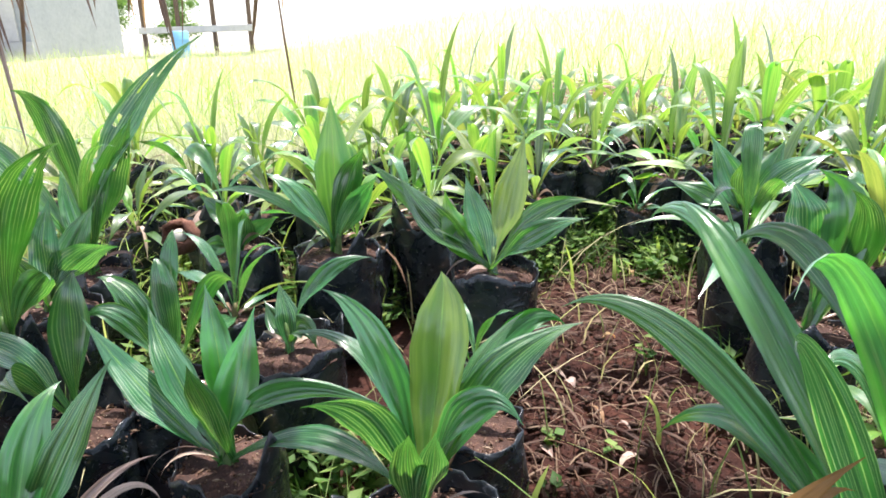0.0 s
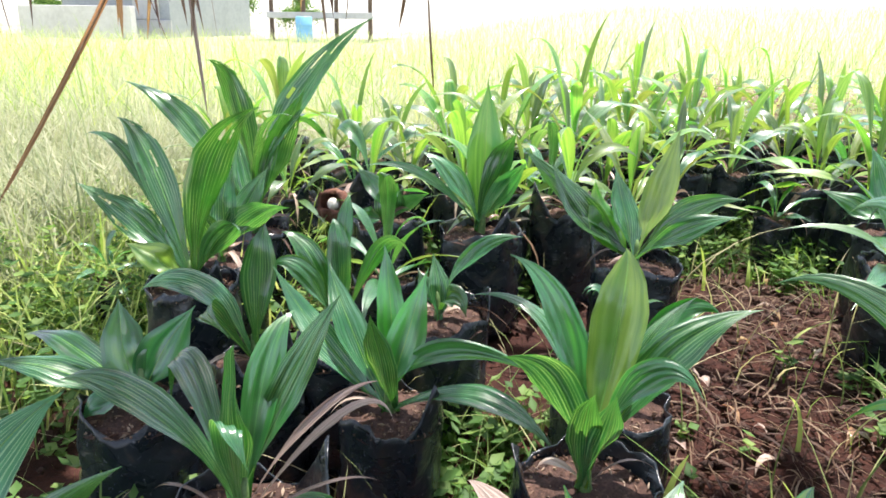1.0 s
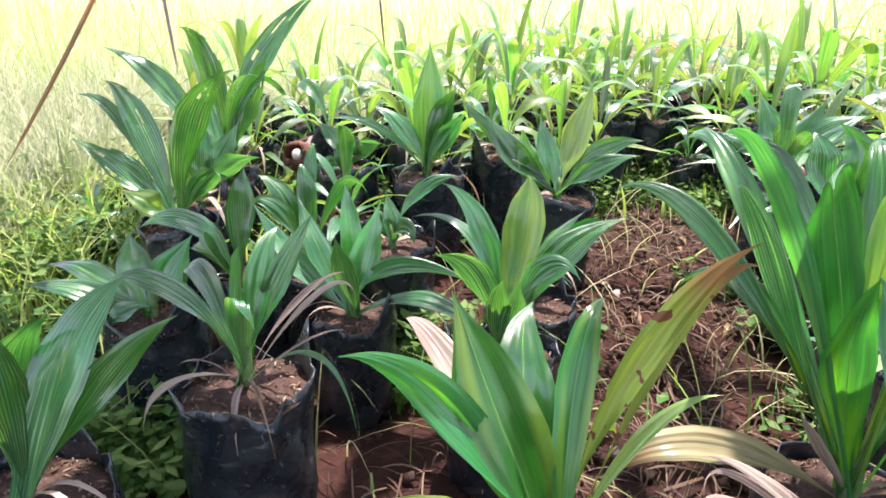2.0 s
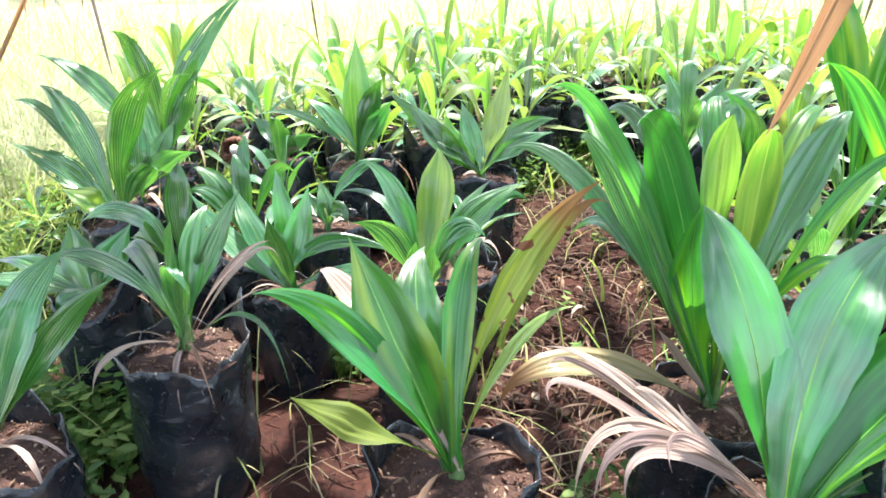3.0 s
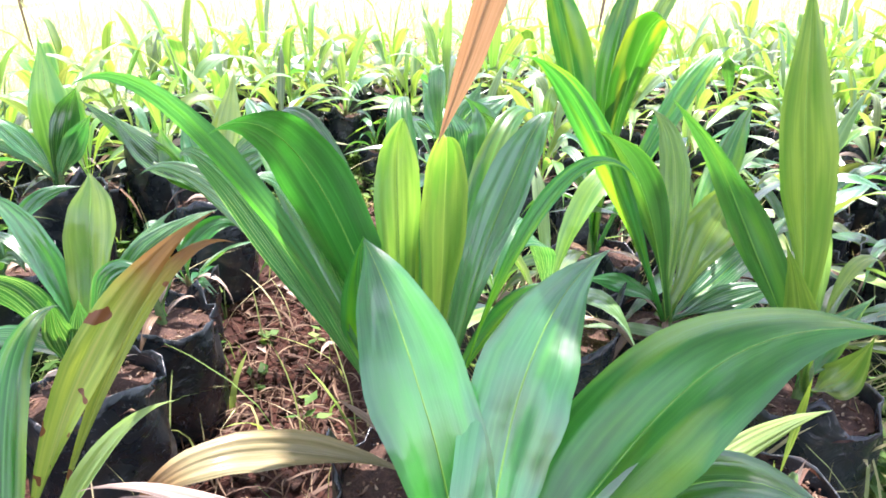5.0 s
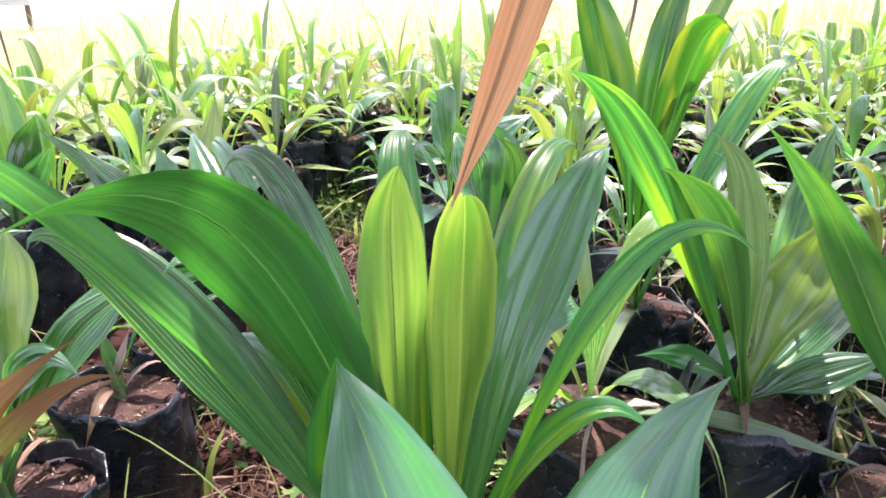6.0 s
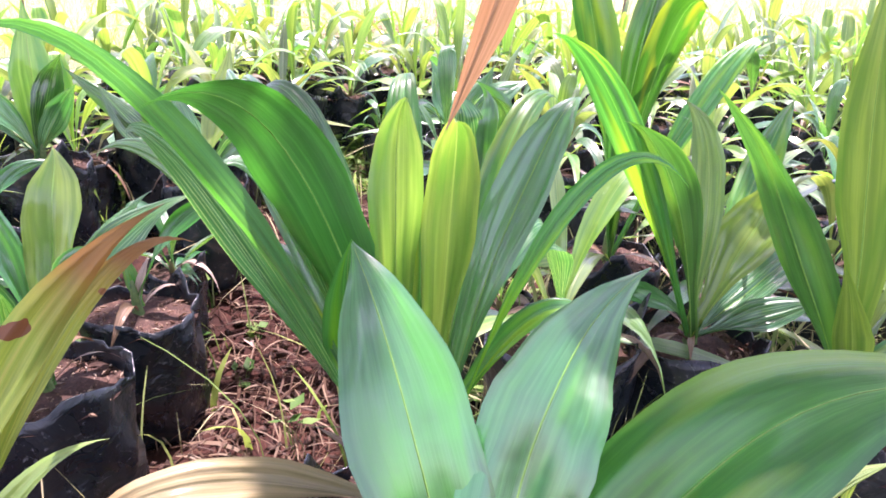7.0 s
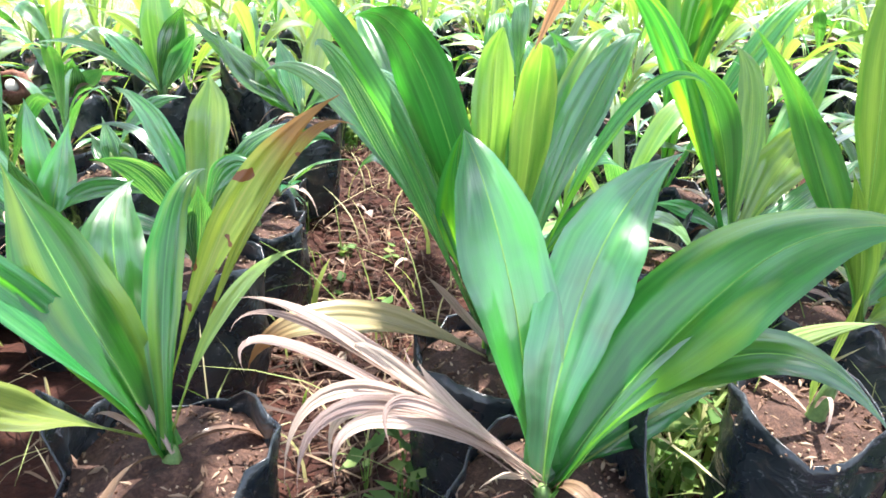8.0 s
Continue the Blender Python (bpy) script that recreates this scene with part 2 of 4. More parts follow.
SHEATH = plain("green_sheath", [(0.35, (0.05, 0.11, 0.03)), (0.55, (0.13, 0.22, 0.07)), (0.75, (0.30, 0.34, 0.16))], 30.0, 0.5, 0.3, 0.001)
STRAW = plain("dry_straw", [(0.3, (0.2, 0.12, 0.075)), (0.5, (0.36, 0.25, 0.16)), (0.72, (0.55, 0.44, 0.3))], 9.0, 0.8, 0.2, 0.001)
BAMBOO = plain("weathered_bamboo", [(0.3, (0.26, 0.19, 0.11)), (0.5, (0.42, 0.34, 0.22)), (0.75, (0.56, 0.48, 0.34))], 8.0, 0.6, 0.3, 0.002)


def grass_material(name, a, b_, c, thru):
    m, nt, b = material(name, 0.6, spec=0.3)
    geo = nt.nodes.new("ShaderNodeNewGeometry")
    col = ramp(nt, geo.outputs["Random Per Island"], [(0.0, a), (0.5, b_), (1.0, c)])
    nt.links.new(col, b.inputs["Base Color"])
    tr = nt.nodes.new("ShaderNodeBsdfTranslucent")
    nt.links.new(mixc(nt, 1.0, col, thru, "MULTIPLY"), tr.inputs[0])
    mx = nt.nodes.new("ShaderNodeMixShader")
    mx.inputs[0].default_value = 0.4
    nt.links.new(b.outputs[0], mx.inputs[1])
    nt.links.new(tr.outputs[0], mx.inputs[2])
    nt.links.new(mx.outputs[0], nt.nodes["Material Output"].inputs[0])
    return m


FIELD = grass_material("field_grass", (0.25, 0.31, 0.15), (0.39, 0.42, 0.25), (0.51, 0.51, 0.36), (1.2, 1.2, 1.1))
LITTER = grass_material("litter_straw", (0.12, 0.06, 0.04), (0.23, 0.15, 0.10), (0.45, 0.36, 0.26), (1.0, 1.0, 1.0))
WEEDS = grass_material("low_weeds", (0.04, 0.11, 0.025), (0.09, 0.19, 0.045), (0.2, 0.3, 0.09), (1.6, 1.6, 1.0))
TALL = grass_material("tall_grass", (0.16, 0.28, 0.05), (0.30, 0.42, 0.10), (0.52, 0.56, 0.24), (1.6, 1.6, 1.1))
BROWNED = grass_material("browned_blades", (0.05, 0.024, 0.015), (0.11, 0.062, 0.038), (0.26, 0.19, 0.125), (1.0, 1.0, 1.0))
DRYGRASS = grass_material("wiry_grass", (0.14, 0.24, 0.06), (0.34, 0.36, 0.16), (0.55, 0.50, 0.32), (1.3, 1.3, 1.0))


# ---- builders ----
def mesh_of(name, verts, faces, mat, uvs=None, smooth=True):
    me = bpy.data.meshes.new(name)
    me.from_pydata(verts, [], faces)
    if uvs is not None:
        layer = me.uv_layers.new(name="UVMap")
        idx = np.empty(len(me.loops), dtype=np.int32)
        me.loops.foreach_get("vertex_index", idx)
        layer.data.foreach_set("uv", np.asarray(uvs, dtype=np.float32)[idx].ravel())
    if smooth:
        me.polygons.foreach_set("use_smooth", np.ones(len(me.polygons), dtype=bool))
    me.materials.append(mat)
    me.update()
    return me


def part_mesh(name, me, parent, label=""):
    ob = new(name, me)
    ob.parent = parent
    if label:
        tagged(ob, label)
    return ob


def thing(name, place, label, category, group="", kind=""):
    ob = new(name)
    ob.empty_display_size = 0.05
    ob.matrix_basis = Matrix.Translation(place)
    return tagged(ob, label, category, group, kind)


def rise(x, y):
    """The height of the ground: a shallow hollow among the first rows, level rows behind, and a field that climbs on one side."""
    u = max(0.0, min(1.0, (y - 0.95) / 0.6))
    z = -0.05 * math.exp(-((y - 0.98) / 0.24) ** 2 - ((x - 0.1) / 0.5) ** 2) + 0.03 * u * u * (3 - 2 * u)
    k = max(0.0, y - 3.5)
    side = max(0.0, min(1.0, (x / max(y, 1.0) + 0.38) / 0.4))
    return z + (0.03 + 0.072 * side * side * (3 - 2 * side)) * (k * k / (k + 1.5) if k < 16 else 256 / 17.5 + (k - 16) * 0.02)


def blade_mesh(name, base, bend, tip, width, twist, mat, rng, nu=13, nv=8, pleat=1.0, split=0.0, petiole=0.12, fold=0.28, curling=1.0, blunt=1.65, eaten=0, heel=0.12):
    """A pleated palm blade along a bent midrib: narrow stalk, broad middle, pointed or split tip, two skins."""
    b, c, t = Vector(base), Vector(bend), Vector(tip)
    length = (c - b).length * 0.5 + (t - c).length * 0.5 + (t - b).length * 0.5
    length *= 0.66
    hor = Vector((t.x - b.x, t.y - b.y, 0))
    if hor.length < 0.01:
        hor = Vector((0.3, -1, 0))
    hor.normalize()
    side0 = Vector((0, 0, 1)).cross(hor)
    verts, uvs = [], []
    ph = rng.uniform(0, 6.28)
    wob = rng.uniform(0.6, 1.4)
    curl, roll = rng.uniform(0.3, 0.8), radians(rng.uniform(-30, 30))
    waves = [(rng.uniform(0.3, 1.0), f * rng.uniform(0.85, 1.2), rng.uniform(0, 6.28)) for f in ((4, 9) if nv < 10 else (4, 9, 14) if width < 0.042 else (3, 6, 10))]
    if width > 0.042:
        pleat *= 0.8
    curl = curl * curling
    peak = 1.3 / (1.3 + blunt)
    broad = 0.97 / (peak ** 1.3 * (1 - peak) ** blunt)
    for i in range(nu + 1):
        u = i / nu
        p = b * (1 - u) ** 2 + c * (2 * u * (1 - u)) + t * u * u
        tan = (c - b) * (2 * (1 - u)) + (t - c) * (2 * u)
        if tan.length < 1e-5:
            tan = t - b
        tan.normalize()
        s = side0 - tan * side0.dot(tan)
        if s.length < 1e-3:
            s = tan.orthogonal()
        s.normalize()
        n = s.cross(tan)
        q = Matrix.Rotation(radians(twist) * min(1.0, u * 2.2) + 0.12 * math.sin(ph + u * 3) + roll * (u - 0.45), 3, tan)
        s, n = q @ s, q @ n
        k = max(0.0, (u - petiole) / (1 - petiole))
        w = heel * (1 - k) ** 2 + broad * k ** 1.3 * (1 - k) ** blunt + 0.01
        p = p + n * (width * curl * (1.7 * max(0.0, (u - 0.6) / 0.4) ** 2 - 0.5 * math.sin(3.1416 * u)))
        half = width * 0.5 * w
        for j in range(nv + 1):
            v = j / nv * 2 - 1
            edge = 1 + 0.03 * math.sin(ph * 3 + u * 31 * wob + v)
            body = min(1.0, w)
            lift = -half * fold * (2.9 * (1 - u) ** 1.3 - 1.0 * u) * abs(v) ** 1.2
            lift += pleat * width * (0.037 - 0.013 * u) * body * sum(g * (abs(((f * v + o) / 3.1416) % 2.0 - 1.0) * 2 - 1) for g, f, o in waves)
            lift += width * body * (0.12 * abs(v) * math.sin(ph + u * 7 * wob + 2.0 * v) + 0.07 * math.sin(ph * 2 + u * 11 * wob - 1.4 * v))
            cut = 0.0
            if split and u > 1 - split:
                cut = (u - (1 - split)) / split * width * 0.16 * (1 if v > 0 else -1)
            verts.append(p + s * (half * v * edge + cut) + n * lift)
            uvs.append((u * length * 8, j / nv))
    faces = []
    row = nv + 1
    bites = [(rng.uniform(0.45, 0.95) * nu, rng.uniform(0.0, 1.0) * nv, rng.uniform(0.6, 1.3), rng.uniform(0.5, 1.2)) for _ in range(eaten)]
    for i in range(nu):
        for j in range(nv):
            if any(((i - p) / f) ** 2 + ((j - q) / g) ** 2 < 1 for p, q, f, g in bites):
                continue
            if split and i >= int(nu * (1 - split * 0.8)) and j in (nv // 2,):
                continue
            a = i * row + j
            faces.append((a, a + 1, a + row + 1, a + row))
    return mesh_of(name, [tuple(v) for v in verts], faces, mat, uvs)


def rib_mesh(blade, nu, nv, radius):
    """A tapering pale rib along the middle of a blade, a little proud of both its skins."""
    verts, faces, n = [], [], 5
    line = [blade.vertices[i * (nv + 1) + nv // 2].co.copy() for i in range(nu)]
    for i, p in enumerate(line):
        d = (line[min(i + 1, nu - 1)] - line[max(i - 1, 0)]).normalized()
        a = d.orthogonal().normalized()
        b = d.cross(a)
        r = radius * (1.15 - i / nu)
        for j in range(n):
            c = 6.2832 * j / n
            verts.append(tuple(p + a * r * math.cos(c) + b * r * math.sin(c)))
    for i in range(nu - 1):
        for j in range(n):
            faces.append((i * n + j, i * n + (j + 1) % n, (i + 1) * n + (j + 1) % n, (i + 1) * n + j))
    return mesh_of("midrib", verts, faces, RIB)


def stem_mesh(name, height, radius, mat, rng):
    verts, faces, n = [], [], 9
    lx, ly = rng.uniform(-0.008, 0.008), rng.uniform(-0.008, 0.008)
    for i in range(6):
        u = i / 5
        r = radius * (1.25 - 0.85 * u * u) * (1 + 0.12 * math.sin(i * 2.1))
        for j in range(n):
            a = 6.2832 * j / n
            rr = r * (1 + 0.16 * math.cos(2 * a + i * 0.5))
            verts.append((lx * u + rr * math.cos(a), ly * u + rr * math.sin(a), -0.012 + (height + 0.02) * u))
    for i in range(5):
        for j in range(n):
            faces.append((i * n + j, i * n + (j + 1) % n, (i + 1) * n + (j + 1) % n, (i + 1) * n + j))
    faces.append(tuple(5 * n + j for j in range(n)))
    return mesh_of(name, verts, faces, mat)


def bag_mesh(name, radius, soil, rng):
    """An open bag of thin film: creased wall, uneven rim with a standing corner, an inner skin down to the soil."""
    n, rows = 36, 18
    verts, faces = [], []
    ph = [rng.uniform(0, 6.28) for _ in range(6)]
    corner = [rng.uniform(0, 6.28)]
    corner.append(corner[0] + math.pi + rng.uniform(-0.4, 0.4))
    tall = [rng.uniform(0.03, 0.065), rng.uniform(0.0, 0.04)]
    squash = rng.uniform(0.9, 1.0)

    def rim(a):
        z = soil + 0.016 + 0.007 * math.sin(3 * a + ph[0]) + 0.0015 * math.sin(7 * a + ph[1])
        z += 0.014 * noise.noise(Vector((2.2 * math.cos(a) + ph[2], 2.2 * math.sin(a), ph[3]))) + 0.006 * noise.noise(Vector((7 * math.cos(a), 7 * math.sin(a) + ph[4], ph[0])))
        for c, h in zip(corner, tall):
            d = abs((a - c + math.pi) % 6.2832 - math.pi)
            z += h * max(0.0, 1 - d / 0.36)
        return z

    def shell(inset, bottom, k0):
        for i in range(rows):
            u = i / (rows - 1)
            for j in range(n):
                a = 6.2832 * j / n
                top = rim(a)
                z = bottom + (top - bottom) * u
                crease = 0.03 * math.sin(5 * a + ph[2] + z * 40) + 0.022 * math.sin(9 * a + ph[3] - z * 63) + 0.02 * math.sin(2 * a + ph[4])
                crease += 0.075 * noise.noise(Vector((1.6 * math.cos(a) + ph[5], 1.6 * math.sin(a), z * 22 + 3.0 * math.sin(a + ph[1]))))
                crease += 0.03 * noise.noise(Vector((5 * math.cos(a) + ph[3], 5 * math.sin(a), z * 60)))
                r = radius * (1 + crease + 0.05 * math.sin(math.pi * min(1, z / soil)) - 0.05 * (1 - u) ** 3) - inset
                for c in corner:
                    d = abs((a - c + math.pi) % 6.2832 - math.pi)
                    r += radius * 0.14 * max(0.0, 1 - d / 0.4) * u ** 3
                r += radius * 0.16 * u ** 5 * noise.noise(Vector((3 * math.cos(a) + ph[1], 3 * math.sin(a), ph[2])))
                verts.append((r * math.cos(a), r * math.sin(a) * squash, z))
        for i in range(rows - 1):
            for j in range(n):
                q = (k0 + i * n + j, k0 + i * n + (j + 1) % n, k0 + (i + 1) * n + (j + 1) % n, k0 + (i + 1) * n + j)
                faces.append(q if k0 == 0 else q[::-1])

    shell(0.0, 0.0, 0)
    shell(0.0018, soil - 0.02, rows * n)
    for j in range(n):
        a, b = (rows - 1) * n + j, (rows - 1) * n + (j + 1) % n
        faces.append((a, b, b + rows * n, a + rows * n))
    faces.append(tuple(range(n))[::-1])
    return mesh_of(name, verts, faces, FILM)


def soil_mesh(name, radius, soil, rng):
    """Lumpy earth filling the top of a bag."""
    verts, faces = [(0, 0, soil + 0.008)], []
    rings, n = 7, 28
    for i in range(1, rings + 1):
        r = radius * 0.985 * i / rings
        for j in range(n):
            a = 6.2832 * j / n
            lump = noise.noise(Vector((r * math.cos(a) * 60, r * math.sin(a) * 60, rng.random() * 0.2 + radius * 900)))
            verts.append((r * math.cos(a), r * math.sin(a) * 0.95, soil + 0.008 * (1 - (i / rings) ** 2) + 0.007 * lump))
    for j in range(n):
        faces.append((0, 1 + j, 1 + (j + 1) % n))
    for i in range(rings - 1):
        for j in range(n):
            a = 1 + i * n
            faces.append((a + j, a + n + j, a + n + (j + 1) % n, a + (j + 1) % n))
    return mesh_of(name, verts, faces, SOIL)


BAG_RADIUS = 0.073
bag_rng = random.Random(11)
BAGS = []
for k in range(8):
    soil_z = 0.165 + 0.012 * (k % 3)
    r = BAG_RADIUS * (0.92 + 0.05 * (k % 4))
    BAGS.append((bag_mesh("polybag", r, soil_z, bag_rng), soil_mesh("soil", r, soil_z, bag_rng), soil_z))
CLODS = []
for k in range(3):
    verts, faces = [], []
    for i in range(330):
        a, r = bag_rng.uniform(0, 6.28), BAG_RADIUS * 0.92 * math.sqrt(bag_rng.random())
        s = bag_rng.uniform(0.0006, 0.0022)
        x, y, z = r * math.cos(a), r * math.sin(a), bag_rng.uniform(0.002, 0.008)
        q = len(verts)
        long = bag_rng.choice((1, 1, 3.5))
        d = Vector((bag_rng.uniform(-1, 1), bag_rng.uniform(-1, 1), bag_rng.uniform(-0.2, 0.4))).normalized() * s * long
        o = d.orthogonal().normalized() * s
        w = d.cross(o).normalized() * s
        for e in (d, -d, o, -o, w, -w):
            verts.append((x + e.x, y + e.y, z + e.z))
        for f in ((0, 2, 4), (2, 1, 4), (1, 3, 4), (3, 0, 4), (2, 0, 5), (1, 2, 5), (3, 1, 5), (0, 3, 5)):
            faces.append(tuple(q + i for i in f))
    CLODS.append(mesh_of("litter_layer", verts, faces, LITTER, smooth=False))

seed_count = 0


def potted(x, y, label, stem_h, rng, radius=0.0065, skin=None):
    """A black bag of earth with the foot of a seedling in it; the leaves come after."""
    global seed_count
    seed_count += 1
    bag, earth, soil_z = BAGS[seed_count % 8]
    th = thing("palm_seedling", (x, y, rise(x, y)), label, "palm seedling", "seedlings in nursery bags")
    turn = rng.uniform(0, 6.28)
    for name, me, z in (("polybag", bag, 0.0), ("soil", earth, 0.0), ("litter_layer", CLODS[seed_count % 3], soil_z)):
        ob = part_mesh(name, me, th)
        ob.matrix_basis = Matrix.Translation((0, 0, z)) @ Matrix.Rotation(turn, 4, "Z")
        if name == "litter_layer":
            tagged(ob, kind="stuff")
    if stem_h > 0:
        ob = part_mesh("stem", stem_mesh("stem", stem_h, radius, skin or STEM, rng), th)
        ob.matrix_basis = Matrix.Translation((0, 0, soil_z))
    return th, soil_z


def seedling(label, x, y, top_z, leaves, nu=20, nv=18):
    """A seedling whose leaves are given by tip and bend, from the top of its stem, with width, twist and colour."""
    rng = random.Random(1000 + int(x * 971) + int(y * 577))
    near = label[:3] in ("lar", "fre")
    th, sz = potted(x, y, label, 0.012 if near else 0.045, rng, 0.008 if near else 0.0065, SHEATH)
    for dx, dy, dz, bx, by, bz, w, tw, kind in leaves:
        foot = Vector((rng.uniform(-0.007, 0.007), rng.uniform(-0.007, 0.007), sz + rng.uniform(0.0, 0.02)))
        top = Vector((0, 0, top_z))
        me = blade_mesh("leaf", foot, top + Vector((bx, by, bz)), top + Vector((dx, dy, dz)), w * 0.86, tw + rng.uniform(-8, 8), LEAF[kind], rng, nu, nv, pleat=0.85 if near or kind == "k" else 1.3, heel=0.12 if kind in "ydtp" else 0.42 if near else 0.26,
                        petiole=0.06 if kind in "dt" else 0.2 if kind in "yp" else 0.09 if near else 0.13, eaten=rng.randint(2, 6) if "tall" in label[:5] and rng.random() < 0.6 else 0, curling=0.5 if kind in "dt" else 0.05 if kind == "l" else 0.22)
        ob = part_mesh("leaf", me, th)
        if kind not in "dt" and w > 0.038:
            part_mesh("midrib", rib_mesh(me, nu, nv, 0.0007), ob, "pale raised midrib")
        if kind in "ydt":
            tagged(ob, {"y": "yellowing leaf with brown spots", "d": "withered straw-coloured leaf", "t": "broad tan leaf withering from its reddish tip"}[kind])
    for i in range(3):
        a, l = rng.uniform(0, 6.28), rng.uniform(0.05, 0.13)
        d = Vector((math.cos(a), math.sin(a), 0))
        foot = Vector((0, 0, sz + 0.008))
        low = min(0.085, l * 0.8) if l > 0.08 else 0.0
        me = blade_mesh("dry_leaf", foot, foot + d * l * 0.55 + Vector((0, 0, rng.uniform(0.02, 0.07))), foot + d * l + Vector((0, 0, 0.012 - low * rng.uniform(0.2, 0.9))),
                        rng.uniform(0.004, 0.013), rng.uniform(-40, 40), LEAF[rng.choice("hhd")], rng, 10, 6, petiole=0.02)
        part_mesh("dry_leaf", me, th, "thin withered basal leaf")
    return th


def wild_seedling(rng, tall, count, spread, kinds, widths=(0.019, 0.038), nu=13, nv=8):
    """A seedling grown by rule, at the origin, to be copied."""
    th, sz = potted(0, 0, "green palm seedling in a black nursery bag", 0.03, rng)
    a0 = rng.uniform(0, 6.28)
    for i in range(count):
        a = a0 + i * 2.4 + rng.uniform(-0.3, 0.3)
        up = 1.0 - i / count
        length = tall * rng.uniform(0.7, 1.05) * (0.65 + 0.35 * up)
        lean = radians(8 + spread * (1 - up) + rng.uniform(-6, 12))
        out, high = math.sin(lean) * length, math.cos(lean) * length
        foot = Vector((rng.uniform(-0.006, 0.006), rng.uniform(-0.006, 0.006), sz + 0.015 * up))
        droop = rng.uniform(0.1, 0.8) * (1 - up * 0.45)
        tip = foot + Vector((math.cos(a) * out * 1.1, math.sin(a) * out * 1.1, high * (1 - droop) - droop * 0.05))
        bend = foot + Vector((math.cos(a) * out * 0.4, math.sin(a) * out * 0.4, high * (0.66 + 0.45 * droop)))
        me = blade_mesh("leaf", foot, bend, tip, rng.uniform(*widths), rng.uniform(-25, 25), LEAF[rng.choice(kinds)], rng, nu, nv, curling=rng.uniform(0.2, 0.8),
                        split=0.25 if rng.random() < 0.08 else 0.0)
        part_mesh("leaf", me, th)
    for i in range(3):
        a, l = rng.uniform(0, 6.28), rng.uniform(0.06, 0.15)
        d, foot = Vector((math.cos(a), math.sin(a), 0)), Vector((0, 0, sz + 0.006))
        me = blade_mesh("dry_leaf", foot, foot + d * l * 0.6 + Vector((0, 0, rng.uniform(0.02, 0.08))), foot + d * l - Vector((0, 0, rng.uniform(0.0, 0.1))),
                        rng.uniform(0.006, 0.018), rng.uniform(-40, 40), LEAF[rng.choice("hdd")], rng, 8, 5, petiole=0.02)
        part_mesh("dry_leaf", me, th, "thin withered basal leaf")
    return th


# ---- the ground: one sheet to the horizon ----
def spread_axis(lo, hi, step, far):
    inner = list(np.arange(lo, hi + step * 0.5, step))
    out, s = [], step
    p = hi
    while p < far:
        s *= 1.25
        p += s
        out.append(p)
    low, s, p = [], step, lo
    while p > -far:
        s *= 1.25
        p -= s
        low.append(p)
    return low[::-1] + inner + out


gx, gy = spread_axis(-1.6, 2.6, 0.04, 400.0), spread_axis(0.0, 3.4, 0.04, 400.0)
verts = []
for y in gy:
    for x in gx:
        z = rise(x, y)
        if -2 < x < 3 and -0.6 < y < 4:
            z += 0.012 * noise.noise(Vector((x * 3, y * 3, 0.3))) + 0.006 * noise.noise(Vector((x * 14, y * 14, 2.0))) - 0.004
        verts.append((x, y, z))
row = len(gx)
faces = [(j * row + i, j * row + i + 1, (j + 1) * row + i + 1, (j + 1) * row + i) for j in range(len(gy) - 1) for i in range(row - 1)]
ground = new("ground", mesh_of("ground", verts, faces, GROUND))
tagged(ground, "reddish-brown bare earth turning into a pale green grass field", "ground", kind="structure")


# ---- the seedlings that stand nearest ----
seedling("large broad-leaved palm seedling, glossy green, with withered lower leaves", 0.644, 0.370, 0.2, [
    (-0.069, 0.120, 0.225, -0.039, 0.080, 0.188, 0.068, -26, "w"),
    (0.092, 0.090, 0.218, 0.014, 0.075, 0.176, 0.065, 20, "w"),
    (0.201, -0.020, 0.209, 0.128, 0.070, 0.178, 0.090, 43, "g"),
    (0.194, -0.060, 0.085, 0.121, 0.030, 0.170, 0.040, 44, "w"),
    (0.289, 0.100, 0.071, 0.178, 0.070, 0.089, 0.022, 30, "p"),
    (0.140, 0.060, 0.032, 0.076, 0.050, 0.026, 0.034, 28, "k"),
    (-0.196, -0.030, 0.160, -0.161, 0.015, 0.137, 0.013, -50, "d"),
    (-0.199, -0.050, 0.150, -0.195, 0.025, 0.158, 0.007, -51, "d"),
] + [
    (-0.199, -0.050, 0.119, -0.218, -0.015, 0.178, 0.009, -48, "d"),
    (-0.179, -0.060, 0.041, -0.173, -0.030, 0.178, 0.012, -43, "d"),
    (-0.166, -0.080, 0.056, -0.163, -0.060, 0.180, 0.013, -44, "d"),
    (-0.157, -0.020, 0.022, -0.157, -0.030, 0.147, 0.014, -40, "d"),
    (-0.105, 0.020, 0.094, -0.100, 0.010, 0.056, 0.011, -43, "d"),
    (-0.095, 0.000, 0.096, -0.083, 0.000, 0.061, 0.014, -50, "d"),
    (-0.113, -0.070, 0.086, -0.134, -0.045, 0.150, 0.012, -54, "d"),
    (-0.144, -0.080, 0.063, -0.155, -0.060, 0.152, 0.012, -45, "d"),
] + [
    (-0.131, -0.030, 0.117, -0.156, -0.025, 0.160, 0.010, -53, "d"),
])
